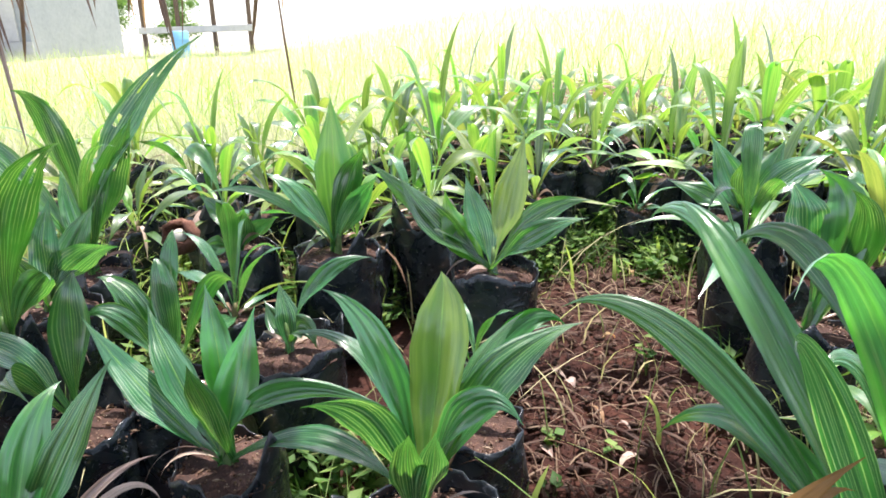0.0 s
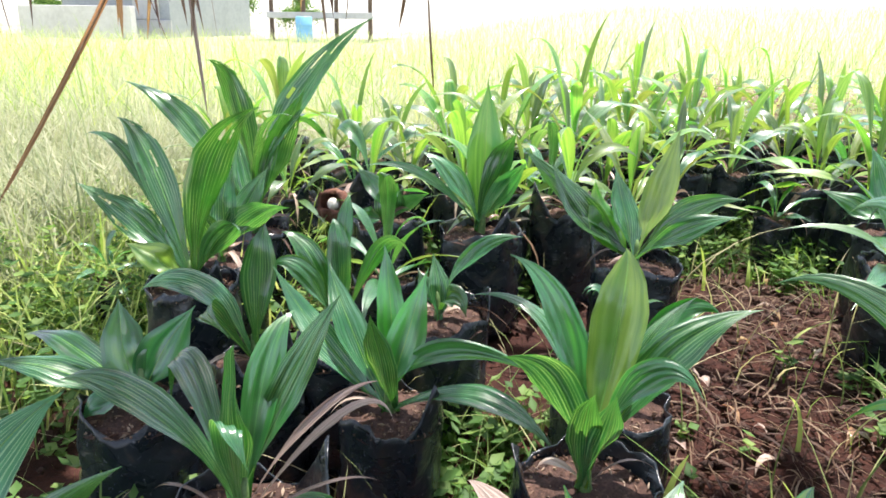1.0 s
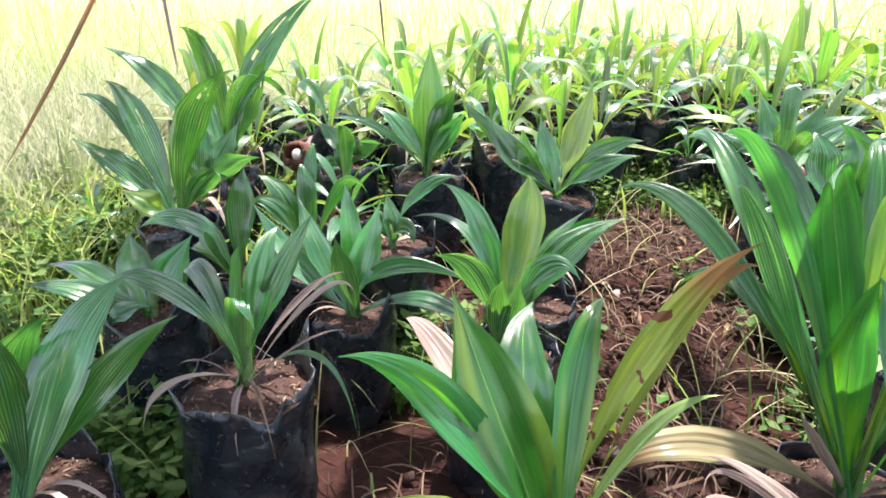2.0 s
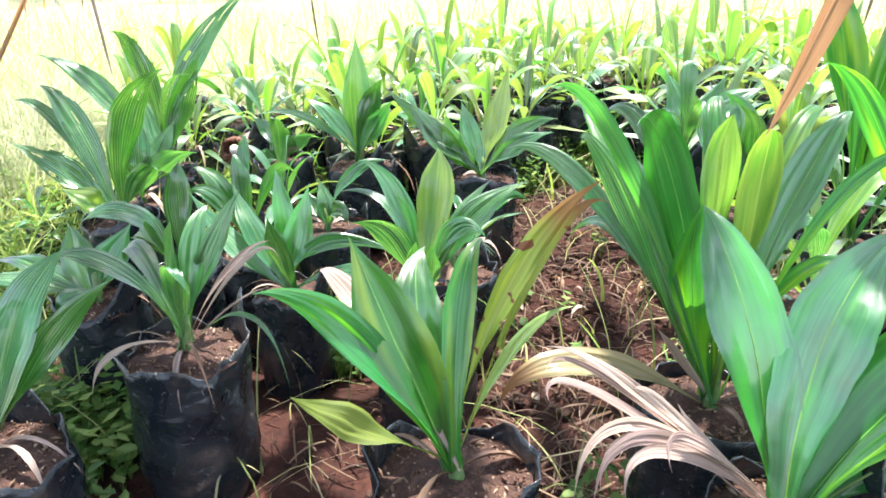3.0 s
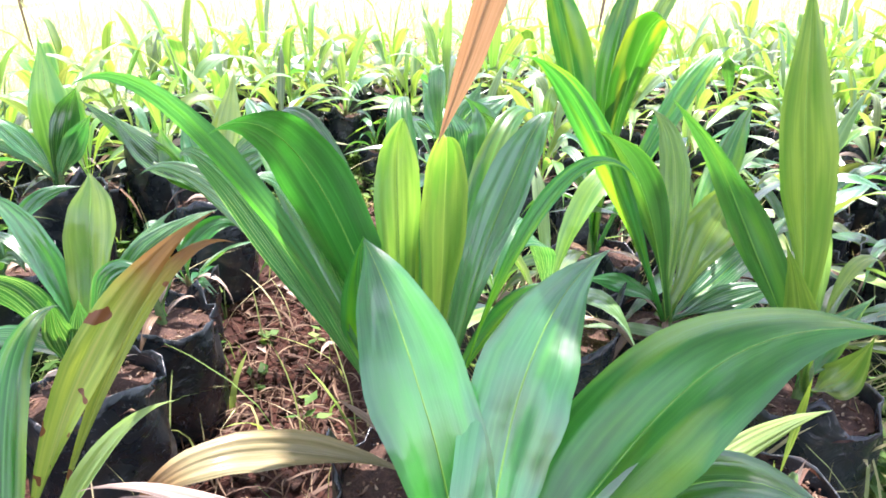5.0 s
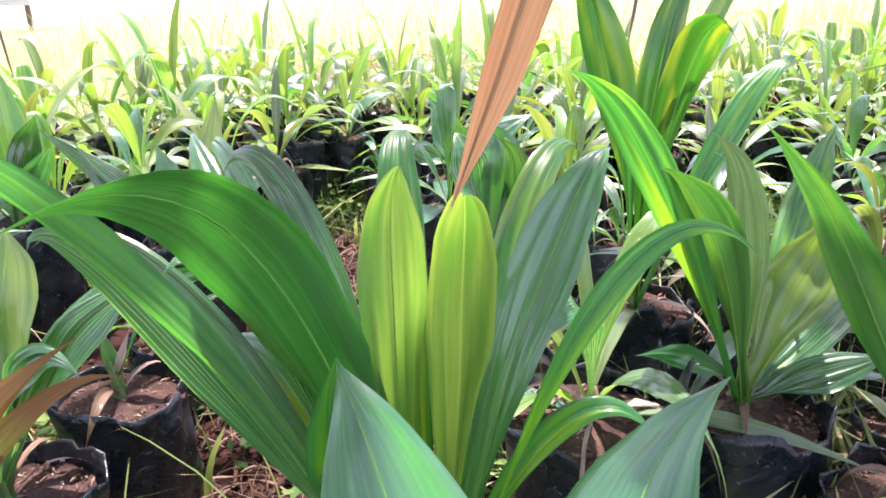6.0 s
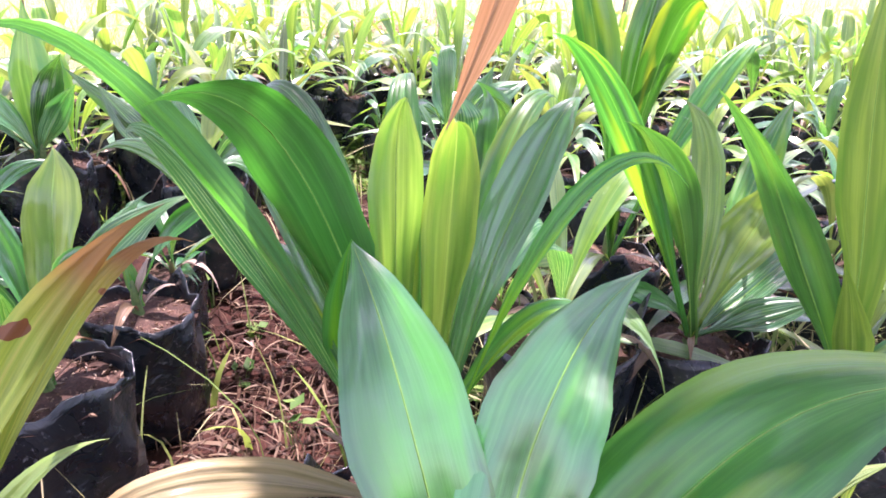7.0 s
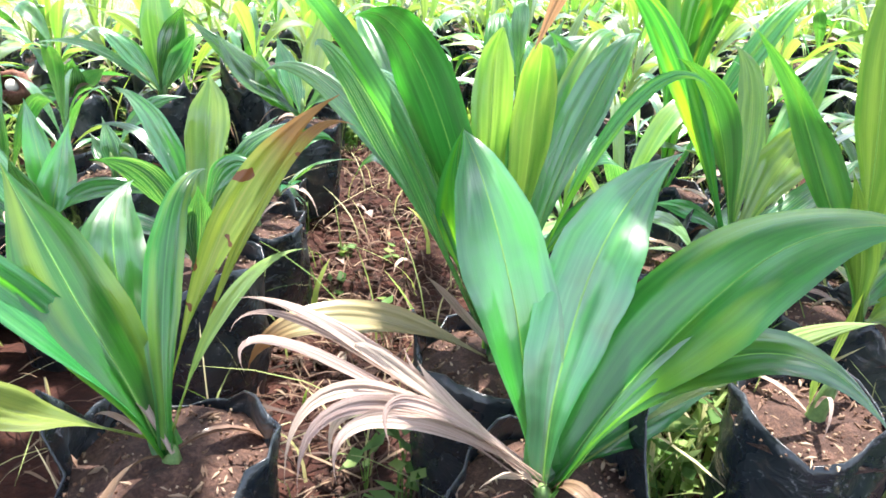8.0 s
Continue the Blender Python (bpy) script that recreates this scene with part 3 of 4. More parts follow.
seedling("fresh green palm seedling with a spotted yellow leaf", 0.367, 0.391, 0.2, [
    (-0.081, 0.020, 0.209, -0.067, 0.030, 0.146, 0.061, -40, "g"),
    (-0.034, 0.100, 0.181, -0.054, 0.050, 0.162, 0.049, -4, "w"),
    (0.022, 0.100, 0.192, -0.005, 0.050, 0.191, 0.029, 14, "g"),
    (0.124, 0.080, 0.248, 0.038, 0.060, 0.204, 0.027, 49, "y"),
    (0.133, 0.100, 0.221, 0.079, 0.070, 0.258, 0.013, 45, "y"),
    (0.103, 0.030, 0.154, 0.046, 0.025, 0.150, 0.012, 56, "p"),
    (-0.156, -0.020, 0.177, -0.086, 0.010, 0.183, 0.036, -48, "g"),
    (-0.094, -0.100, 0.137, -0.093, -0.050, 0.084, 0.031, -61, "p"),
] + [
    (-0.154, 0.120, 0.150, -0.097, 0.060, 0.166, 0.030, -24, "d"),
])
seedling("big palm seedling with lime-green upright leaves in a black bag", 0.624, 0.561, 0.2, [
    (-0.010, 0.000, 0.286, -0.026, 0.000, 0.288, 0.039, -15, "l"),
    (0.015, -0.030, 0.277, 0.022, -0.005, 0.298, 0.038, -29, "l"),
    (0.003, 0.120, 0.284, -0.021, 0.060, 0.335, 0.031, -2, "g"),
    (0.123, 0.070, 0.283, 0.080, 0.045, 0.272, 0.047, 30, "w"),
    (0.138, 0.160, 0.258, 0.072, 0.100, 0.331, 0.028, 20, "g"),
    (0.152, -0.050, 0.244, 0.092, -0.015, 0.326, 0.016, 56, "g"),
    (0.133, -0.020, 0.119, 0.082, 0.010, 0.216, 0.017, 44, "g"),
    (-0.126, -0.150, 0.308, -0.067, 0.015, 0.323, 0.051, 41, "k"),
] + [
    (-0.147, 0.180, 0.280, -0.134, 0.090, 0.304, 0.026, -40, "w"),
    (-0.155, 0.270, 0.235, -0.129, 0.145, 0.359, 0.023, -36, "w"),
    (-0.154, 0.170, 0.094, -0.101, 0.095, 0.232, 0.030, -35, "g"),
    (-0.187, -0.136, 0.327, -0.141, -0.072, 0.373, 0.019, 57, "w"),
    (-0.232, 0.100, 0.228, -0.147, 0.070, 0.286, 0.026, -43, "s"),
    (-0.151, -0.070, 0.278, -0.148, -0.025, 0.302, 0.026, -64, "s"),
    (-0.123, -0.020, 0.243, -0.090, 0.010, 0.295, 0.023, -60, "s"),
    (-0.127, 0.140, 0.253, -0.068, 0.090, 0.354, 0.026, -28, "s"),
] + [
    (-0.045, -0.060, 0.221, -0.058, -0.050, 0.162, 0.045, 22, "g"),
    (-0.226, -0.080, 0.012, -0.182, -0.040, 0.091, 0.037, -45, "t"),
    (-0.070, -0.040, 0.089, -0.043, -0.020, 0.043, 0.014, 57, "d"),
])
seedling("black bag of dry earth with a few bare stalks", 0.886, 0.458, 0.2, [
    (0.026, 0.020, 0.096, 0.031, 0.030, 0.060, 0.007, 10, "y"),
    (-0.009, 0.000, 0.041, -0.003, 0.000, 0.012, 0.006, -36, "p"),
    (0.027, 0.010, 0.029, 0.024, 0.015, 0.004, 0.006, 21, "d"),
])
seedling("dark green palm seedling with a narrow lime leaf", 0.939, 0.760, 0.2, [
    (-0.202, -0.050, 0.323, -0.131, -0.035, 0.306, 0.035, 46, "g"),
    (-0.127, -0.040, 0.248, -0.056, -0.020, 0.235, 0.044, 39, "w"),
    (0.006, 0.120, 0.241, 0.041, 0.060, 0.218, 0.038, -22, "l"),
    (0.071, 0.020, 0.180, 0.079, 0.030, 0.126, 0.076, 26, "l"),
    (0.170, 0.040, 0.125, 0.092, 0.040, 0.047, 0.043, 27, "s"),
    (0.126, -0.030, 0.062, 0.078, -0.005, 0.034, 0.038, 41, "s"),
    (-0.115, -0.020, 0.074, -0.049, 0.010, 0.065, 0.028, -66, "k"),
    (0.163, 0.150, 0.242, 0.124, 0.125, 0.198, 0.044, 9, "g"),
])
seedling("upright palm seedling with a long yellow-green blade", 1.027, 0.630, 0.2, [
    (-0.150, 0.050, 0.281, -0.079, 0.035, 0.201, 0.051, 63, "w"),
    (-0.065, 0.000, 0.391, -0.048, 0.000, 0.233, 0.060, 41, "l"),
    (-0.076, -0.040, 0.166, -0.021, -0.020, 0.075, 0.034, 23, "l"),
    (0.094, 0.030, 0.071, 0.024, 0.025, 0.020, 0.037, 22, "g"),
    (0.046, -0.030, 0.055, 0.043, -0.005, -0.028, 0.045, 49, "l"),
])
seedling("high palm seedling with arching leaves beside the field", 0.945, 1.030, 0.2, [
    (-0.099, 0.030, 0.409, -0.043, 0.025, 0.382, 0.062, 65, "g"),
    (0.059, 0.000, 0.414, -0.003, 0.000, 0.420, 0.044, 49, "g"),
    (0.046, -0.120, 0.323, 0.025, -0.020, 0.427, 0.059, -38, "g"),
    (0.186, 0.050, 0.387, 0.071, 0.035, 0.489, 0.027, 37, "l"),
    (0.224, 0.050, 0.302, 0.149, 0.035, 0.311, 0.040, 37, "g"),
])
seedling("upright five-leaved palm seedling beside a bare path", 0.033, 0.900, 0.2, [
    (-0.170, 0.030, 0.139, -0.106, 0.025, 0.038, 0.045, -37, "s"),
    (-0.108, 0.060, 0.147, -0.072, 0.030, 0.068, 0.046, -26, "s"),
    (-0.019, 0.040, 0.177, -0.014, 0.040, 0.108, 0.041, -3, "w"),
    (0.032, 0.040, 0.153, 0.018, 0.020, 0.073, 0.049, 39, "w"),
    (-0.010, -0.040, 0.121, -0.003, -0.040, 0.064, 0.041, 31, "s"),
    (0.191, 0.030, 0.032, 0.026, 0.025, 0.111, 0.031, 50, "w"),
    (0.218, -0.050, -0.014, 0.123, -0.015, 0.067, 0.036, 45, "s"),
])
seedling("bushy palm seedling with one lime blade beside the path", 0.281, 0.766, 0.2, [
    (-0.092, 0.040, 0.201, -0.017, 0.040, 0.180, 0.034, -42, "w"),
    (-0.136, 0.060, 0.149, -0.024, 0.050, 0.182, 0.023, -40, "s"),
    (0.016, 0.060, 0.213, 0.026, 0.050, 0.192, 0.055, 11, "l"),
    (0.143, 0.060, 0.168, 0.051, 0.050, 0.143, 0.046, 42, "s"),
    (0.090, 0.100, 0.161, 0.036, 0.070, 0.122, 0.027, 27, "s"),
    (0.092, -0.030, 0.112, 0.045, -0.005, 0.177, 0.030, 65, "s"),
    (-0.081, -0.060, 0.149, -0.013, -0.030, 0.130, 0.044, 58, "s"),
    (0.019, -0.030, 0.109, 0.017, -0.025, 0.058, 0.036, -28, "s"),
] + [
    (0.002, -0.050, 0.120, -0.009, -0.035, 0.070, 0.035, 1, "s"),
])
seedling("striped dark green palm seedling in a creased black bag", 0.013, 0.590, 0.2, [
    (0.018, 0.080, 0.164, 0.003, 0.040, 0.145, 0.033, 29, "w"),
    (0.061, 0.080, 0.179, 0.027, 0.060, 0.131, 0.030, 43, "s"),
    (0.014, 0.000, 0.165, -0.011, 0.000, 0.129, 0.038, -44, "s"),
    (0.055, -0.060, 0.100, 0.017, -0.050, 0.179, 0.027, -12, "s"),
    (-0.131, -0.030, 0.127, -0.050, -0.025, 0.158, 0.035, -40, "s"),
    (-0.114, 0.070, 0.052, -0.098, 0.085, 0.184, 0.034, -18, "s"),
    (0.112, 0.040, 0.127, 0.073, 0.020, 0.139, 0.009, 56, "d"),
    (0.136, 0.000, 0.119, 0.119, 0.000, 0.181, 0.007, 63, "d"),
] + [
    (0.144, -0.050, 0.107, 0.105, -0.035, 0.106, 0.003, 63, "d"),
    (0.150, -0.050, -0.024, 0.119, -0.015, 0.128, 0.007, 38, "s"),
    (-0.103, -0.050, -0.051, -0.096, -0.035, 0.030, 0.010, -47, "d"),
])
seedling("large dull green palm seedling among low weeds", -0.100, 0.396, 0.2, [
    (0.071, 0.080, 0.174, 0.035, 0.040, 0.133, 0.061, 54, "s"),
    (0.140, 0.050, 0.151, 0.078, 0.035, 0.122, 0.033, 64, "s"),
    (0.041, 0.030, 0.161, -0.029, 0.025, 0.119, 0.043, -65, "s"),
    (-0.004, 0.000, 0.160, 0.012, 0.000, 0.113, 0.037, 24, "s"),
])
seedling("low spreading pale green palm seedling", -0.216, 0.760, 0.2, [
    (-0.051, 0.040, 0.097, -0.035, 0.020, 0.046, 0.057, -7, "w"),
    (0.042, 0.050, 0.093, 0.004, 0.035, 0.038, 0.056, 51, "w"),
    (-0.177, -0.030, 0.033, -0.113, -0.005, 0.023, 0.041, -41, "s"),
    (-0.220, 0.060, 0.026, -0.132, 0.050, 0.037, 0.041, -32, "s"),
    (-0.044, -0.050, -0.016, -0.020, -0.035, 0.021, 0.031, -48, "s"),
])
seedling("tall palm seedling with broad dark green leaves", -0.370, 1.080, 0.2, [
    (0.143, 0.000, 0.295, 0.019, 0.000, 0.247, 0.066, -47, "s"),
    (-0.135, 0.030, 0.271, -0.068, 0.025, 0.235, 0.055, -30, "s"),
    (-0.181, -0.030, 0.166, -0.065, -0.025, 0.122, 0.056, -44, "s"),
    (-0.228, 0.050, 0.227, -0.113, 0.035, 0.265, 0.027, -32, "s"),
    (-0.069, -0.060, 0.082, -0.026, -0.050, 0.062, 0.052, -60, "l"),
    (0.127, -0.040, 0.120, 0.083, -0.020, 0.130, 0.047, -45, "s"),
])
seedling("tallest palm seedling with insect-eaten leaves near the field", -0.421, 1.360, 0.2, [
    (0.217, 0.100, 0.398, 0.046, 0.050, 0.267, 0.072, 67, "s"),
    (-0.039, -0.060, 0.313, 0.023, -0.030, 0.302, 0.055, 50, "s"),
    (-0.263, -0.020, 0.269, -0.117, -0.010, 0.240, 0.057, -46, "s"),
    (0.144, -0.080, 0.220, 0.041, -0.060, 0.252, 0.019, -29, "s"),
    (0.102, 0.040, 0.258, 0.042, 0.020, 0.148, 0.072, -65, "s"),
    (-0.047, 0.030, 0.167, -0.030, 0.025, 0.078, 0.060, -19, "s"),
])
seedling("bushy striped palm seedling among weeds", -0.394, 1.200, 0.2, [
    (0.134, 0.020, 0.094, 0.025, 0.030, 0.079, 0.057, -65, "s"),
    (0.008, 0.030, 0.163, -0.010, 0.025, 0.077, 0.057, 35, "s"),
    (0.067, 0.060, 0.148, 0.024, 0.050, 0.082, 0.054, 56, "s"),
    (-0.026, -0.040, 0.112, 0.005, -0.040, 0.042, 0.049, 56, "s"),
])
seedling("dark green seedling with one broad standing leaf", -0.179, 0.950, 0.2, [
    (0.008, 0.020, 0.173, 0.006, 0.010, 0.136, 0.052, 38, "s"),
    (-0.158, -0.040, 0.081, -0.055, -0.020, 0.142, 0.048, -47, "s"),
    (0.017, -0.100, 0.056, -0.079, -0.050, 0.117, 0.040, 48, "s"),
])
seedling("lime and green palm seedling at the end of the path", 0.319, 1.363, 0.2, [
    (-0.079, 0.000, 0.132, -0.073, 0.000, 0.041, 0.063, -61, "l"),
    (-0.048, 0.030, 0.149, -0.025, 0.025, 0.071, 0.056, -42, "s"),
    (0.051, 0.050, 0.223, 0.027, 0.035, 0.080, 0.063, 32, "p"),
    (-0.210, -0.000, 0.182, -0.126, 0.000, 0.108, 0.041, -58, "s"),
    (-0.151, -0.020, 0.159, -0.120, -0.010, 0.086, 0.058, -63, "s"),
    (0.157, -0.020, 0.121, 0.069, 0.010, 0.114, 0.048, 62, "s"),
    (0.147, -0.060, 0.103, 0.068, -0.030, 0.077, 0.045, 67, "s"),
])
seedling("upright lime-green palm seedling lit from behind", 0.029, 1.420, 0.2, [
    (-0.002, 0.030, 0.283, 0.002, 0.025, 0.139, 0.073, 7, "l"),
    (0.063, 0.000, 0.194, 0.025, 0.000, 0.140, 0.053, -62, "s"),
    (-0.110, -0.030, 0.157, -0.044, -0.025, 0.119, 0.048, -63, "s"),
    (0.090, -0.030, 0.149, 0.045, -0.025, 0.096, 0.046, -53, "s"),
    (-0.081, 0.050, 0.114, -0.048, 0.035, 0.089, 0.044, -34, "l"),
    (-0.236, -0.020, 0.113, -0.119, 0.010, 0.149, 0.021, -56, "s"),
])
seedling("small weak palm seedling in a black bag", 0.025, 1.152, 0.2, [
    (-0.018, 0.020, 0.075, 0.001, 0.010, 0.020, 0.040, -19, "s"),
    (0.121, 0.050, 0.105, 0.041, 0.035, 0.116, 0.029, 53, "s"),
    (0.051, -0.040, -0.004, 0.036, -0.020, 0.057, 0.038, 52, "s"),
    (-0.044, 0.020, 0.046, -0.019, 0.010, 0.011, 0.034, -34, "s"),
])
seedling("dark green seedling with spreading narrow leaves", -0.085, 1.020, 0.2, [
    (-0.090, 0.000, 0.155, -0.038, 0.000, 0.156, 0.039, -44, "s"),
    (-0.017, 0.020, 0.177, -0.003, 0.010, 0.165, 0.036, -11, "s"),
    (-0.004, 0.050, 0.206, -0.005, 0.035, 0.192, 0.028, 13, "s"),
    (0.121, -0.020, 0.132, 0.067, 0.010, 0.223, 0.026, -58, "s"),
    (-0.082, -0.050, 0.115, -0.039, -0.035, 0.160, 0.033, -61, "s"),
])
seedling("small dark green seedling with drooping leaves", -0.159, 1.420, 0.2, [
    (-0.065, 0.000, 0.108, -0.010, 0.000, 0.073, 0.049, -49, "s"),
    (0.030, -0.020, 0.091, 0.003, -0.010, 0.034, 0.068, -30, "s"),
    (0.094, -0.020, 0.074, 0.024, 0.010, 0.043, 0.043, -59, "s"),
    (-0.053, -0.050, 0.016, -0.024, -0.035, 0.027, 0.040, -63, "s"),
])
seedling("withering seedling with small leaves in a black bag", 0.299, 0.997, 0.2, [
    (-0.018, 0.020, 0.063, -0.007, 0.010, 0.006, 0.020, -17, "g"),
    (0.014, 0.020, 0.051, 0.002, 0.010, 0.010, 0.014, 35, "d"),
    (0.125, 0.030, 0.098, 0.069, 0.025, 0.154, 0.031, 57, "k"),
])
seedling("dark glossy palm seedling with five narrow leaves", 0.825, 1.690, 0.2, [
    (-0.068, 0.030, 0.161, -0.029, 0.025, 0.071, 0.073, -59, "s"),
    (0.074, 0.030, 0.154, 0.037, 0.025, 0.050, 0.071, 36, "s"),
    (-0.155, 0.000, 0.073, -0.075, 0.000, 0.040, 0.052, -65, "s"),
    (0.167, 0.020, 0.126, 0.070, 0.010, 0.091, 0.065, 48, "s"),
    (-0.021, -0.040, 0.134, -0.010, -0.020, 0.065, 0.059, 9, "s"),
])
seedling("pale arching palm seedling in a row of black bags", 0.770, 1.200, 0.2, [
    (-0.033, 0.020, 0.188, -0.012, 0.010, 0.164, 0.063, -58, "s"),
    (-0.001, 0.020, 0.198, 0.080, 0.010, 0.176, 0.066, -20, "w"),
    (0.015, -0.030, 0.189, 0.093, -0.025, 0.149, 0.049, -41, "s"),
])


# ---- the other seedlings, row by row ----
HERE = [tuple(o.location[:2]) for o in bpy.data.objects if o.name.startswith("palm_seedling")]
fill_rng = random.Random(5)
KINDS = []
# sunlit leaf copy and paler kinds mixed in, painting backlight into the colour
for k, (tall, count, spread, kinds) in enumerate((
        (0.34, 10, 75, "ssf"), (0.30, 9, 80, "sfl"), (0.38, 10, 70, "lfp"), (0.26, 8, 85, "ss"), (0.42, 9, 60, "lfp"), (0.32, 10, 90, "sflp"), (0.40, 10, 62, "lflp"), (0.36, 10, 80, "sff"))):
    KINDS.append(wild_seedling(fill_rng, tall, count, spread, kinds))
first_use = set()


def place_wild(x, y, kind, size=1.0):
    m = Matrix.Translation((x, y, rise(x, y))) @ Matrix.Rotation(fill_rng.uniform(0, 6.28), 4, "Z") @ Matrix.Diagonal((size, size, size, 1))
    src = KINDS[kind]
    if kind not in first_use:
        first_use.add(kind)
        src.matrix_basis = m
        return src
    ob = copy_thing(src, m)
    ob.matrix_basis = m
    return ob


def clear_of(x, y, gap):
    return all((x - a) ** 2 + (y - b) ** 2 > gap * gap for a, b in HERE)


def path_mid(y):
    return 0.49 + 0.16 * max(0.0, y - 1.15)


def on_path(x, y):
    return abs(x - path_mid(y)) < 0.195 and y < 1.9


for x, y, kind, size in ((-0.66, 1.22, 3, 0.55), (-0.52, 1.23, 3, 0.55), (-0.70, 1.40, 3, 0.6), (-0.56, 1.42, 3, 0.65), (0.30, 1.17, 3, 0.7), (0.655, 1.99, 3, 0.7), (0.78, 0.99, 1, 0.7)):
    place_wild(x, y, kind, size)
    HERE.append((x, y))
for j in range(14):
    y0 = 0.72 + j * 0.175
    for i in range(26):
        x = -1.45 + i * 0.172 + (0.10 if j % 2 else 0.0) + fill_rng.uniform(-0.045, 0.045)
        y = y0 + fill_rng.uniform(-0.045, 0.045) + 0.10 * max(0, x - 0.5)
        if on_path(x, y) or not clear_of(x, y, 0.145):
            continue
        if y < 1.0 and -0.3 < x < 0.6 or x < -0.3 and y < 1.0 or x < -0.6 and y < 1.7 or x < -0.95 or x > 2.2 and y < 1.4:
            continue
        if x < 0.1 and y > 2.1 + 0.4 * (x + 1) or y > 3.1:
            continue
        # farther rows get the paler kinds, so their sunlight is partly painted
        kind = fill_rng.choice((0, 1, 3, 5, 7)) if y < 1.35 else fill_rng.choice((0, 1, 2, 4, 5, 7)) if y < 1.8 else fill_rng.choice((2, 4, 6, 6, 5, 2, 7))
        place_wild(x, y, kind, fill_rng.uniform(0.7, 0.95) if x < 0.4 and y < 1.5 else fill_rng.uniform(0.8, 1.05) if y < 2.0 else fill_rng.uniform(0.95, 1.25))
        HERE.append((x, y))


# ---- grass, straw and weeds ----
def blades(name, count, where, height, width, lean, mat, label, category, rng, segments=3):
    verts, faces = [], []
    for _ in range(count):
        x, y, z = where(rng)
        z += rise(x, y)
        h = height(rng, y)
        w = width * rng.uniform(0.6, 1.3)
        a = rng.uniform(0, 6.28)
        b = a + rng.uniform(-0.8, 0.8) + 1.57
        l = lean * rng.uniform(0.2, 1.2)
        q = len(verts)
        for s in range(segments):
            u = s / segments
            px, py = x + math.cos(a) * h * l * u * u, y + math.sin(a) * h * l * u * u
            pz = z + h * u * (1 - 0.3 * l * u)
            ww = w * (1 - 0.6 * u)
            verts += [(px - math.cos(b) * ww, py - math.sin(b) * ww, pz), (px + math.cos(b) * ww, py + math.sin(b) * ww, pz)]
        verts.append((x + math.cos(a) * h * l, y + math.sin(a) * h * l, z + h * (1 - 0.3 * l)))
        for s in range(segments - 1):
            k = q + 2 * s
            faces.append((k, k + 1, k + 3, k + 2))
        k = q + 2 * (segments - 1)
        faces.append((k, k + 1, k + 2))
    ob = new(name, mesh_of(name, verts, faces, mat))
    return tagged(ob, label, category, kind="stuff")


def field_spot(rng):
    y = 2.45 + 14.0 * rng.random() ** 1.7
    x = rng.uniform(-1, 1) * (2.2 + y * 0.95) + 0.4
    if x < -0.3 and rng.random() < 0.35:
        y -= 0.4 * rng.random()
    if x < -1.0 and rng.random() < 0.2:
        y -= 0.8 * rng.random()
    if x > 0 and y < 3.1:
        y += 0.6
    return x, y, -0.01


grass_rng = random.Random(21)
blades("field_grass", 60000, field_spot, lambda r, y: r.uniform(0.12, 0.42), 0.0034, 0.7, FIELD,
       "tall pale yellow-green grass in bright light", "grass", grass_rng)


def verge_spot(rng):
    y = rng.uniform(1.2, 2.7)
    return -0.8 - 0.12 * rng.random() - 2.6 * rng.random() ** 1.4, y, -0.01


blades("verge_grass", 12000, verge_spot, lambda r, y: r.uniform(0.1, 0.36), 0.003, 0.8, FIELD,
       "pale soft grass standing beside the seedling rows", "grass", grass_rng)


def litter_spot(rng):
    if rng.random() < 0.6:
        y = rng.uniform(0.1, 2.3)
        x = path_mid(y) + rng.gauss(0, 0.16)
    else:
        x, y = rng.uniform(-1.4, 2.0), rng.uniform(0.0, 2.6)
    return x, y, 0.004


def strips(name, count, spot, length, width, mat, label, category, rng):
    """Dry strips lying about, bowed and crossing each other."""
    verts, faces = [], []
    for _ in range(count):
        x, y, z = spot(rng)
        z += rise(x, y)
        l, w, a = length * rng.uniform(0.3, 1.4), width * rng.uniform(0.4, 1.5), rng.uniform(0, 6.28)
        bow, tilt = rng.uniform(-0.09, 0.09), rng.uniform(-0.12, 0.2)
        z += rng.uniform(0.002, 0.012)
        q = len(verts)
        for s in range(5):
            u = s / 4 - 0.5
            c = a + bow * u * 4
            px, py = x + math.cos(c) * l * u, y + math.sin(c) * l * u
            pz = z + max(0.0, tilt * l * (u + 0.5)) + 0.006 * math.cos(u * 3)
            ww = w * (1 - 1.5 * u * u)
            verts += [(px - math.sin(c) * ww, py + math.cos(c) * ww, pz), (px + math.sin(c) * ww, py - math.cos(c) * ww, pz + ww * 0.6)]
        for s in range(4):
            k = q + 2 * s
            faces.append((k, k + 1, k + 3, k + 2))
    ob = new(name, mesh_of(name, verts, faces, mat))
    return tagged(ob, label, category, kind="stuff")


strips("straw_litter", 4600, litter_spot, 0.06, 0.0011, BROWNED, "dry straw and leaf scraps strewn on the earth", "litter", grass_rng)


def path_spot(rng):
    y = rng.uniform(0.3, 2.3)
    return path_mid(y) + rng.gauss(0, 0.14), y, 0.006


strips("brown_blades", 160, path_spot, 0.07, 0.002, BROWNED, "flat brown leaf strips on the path", "litter", grass_rng)


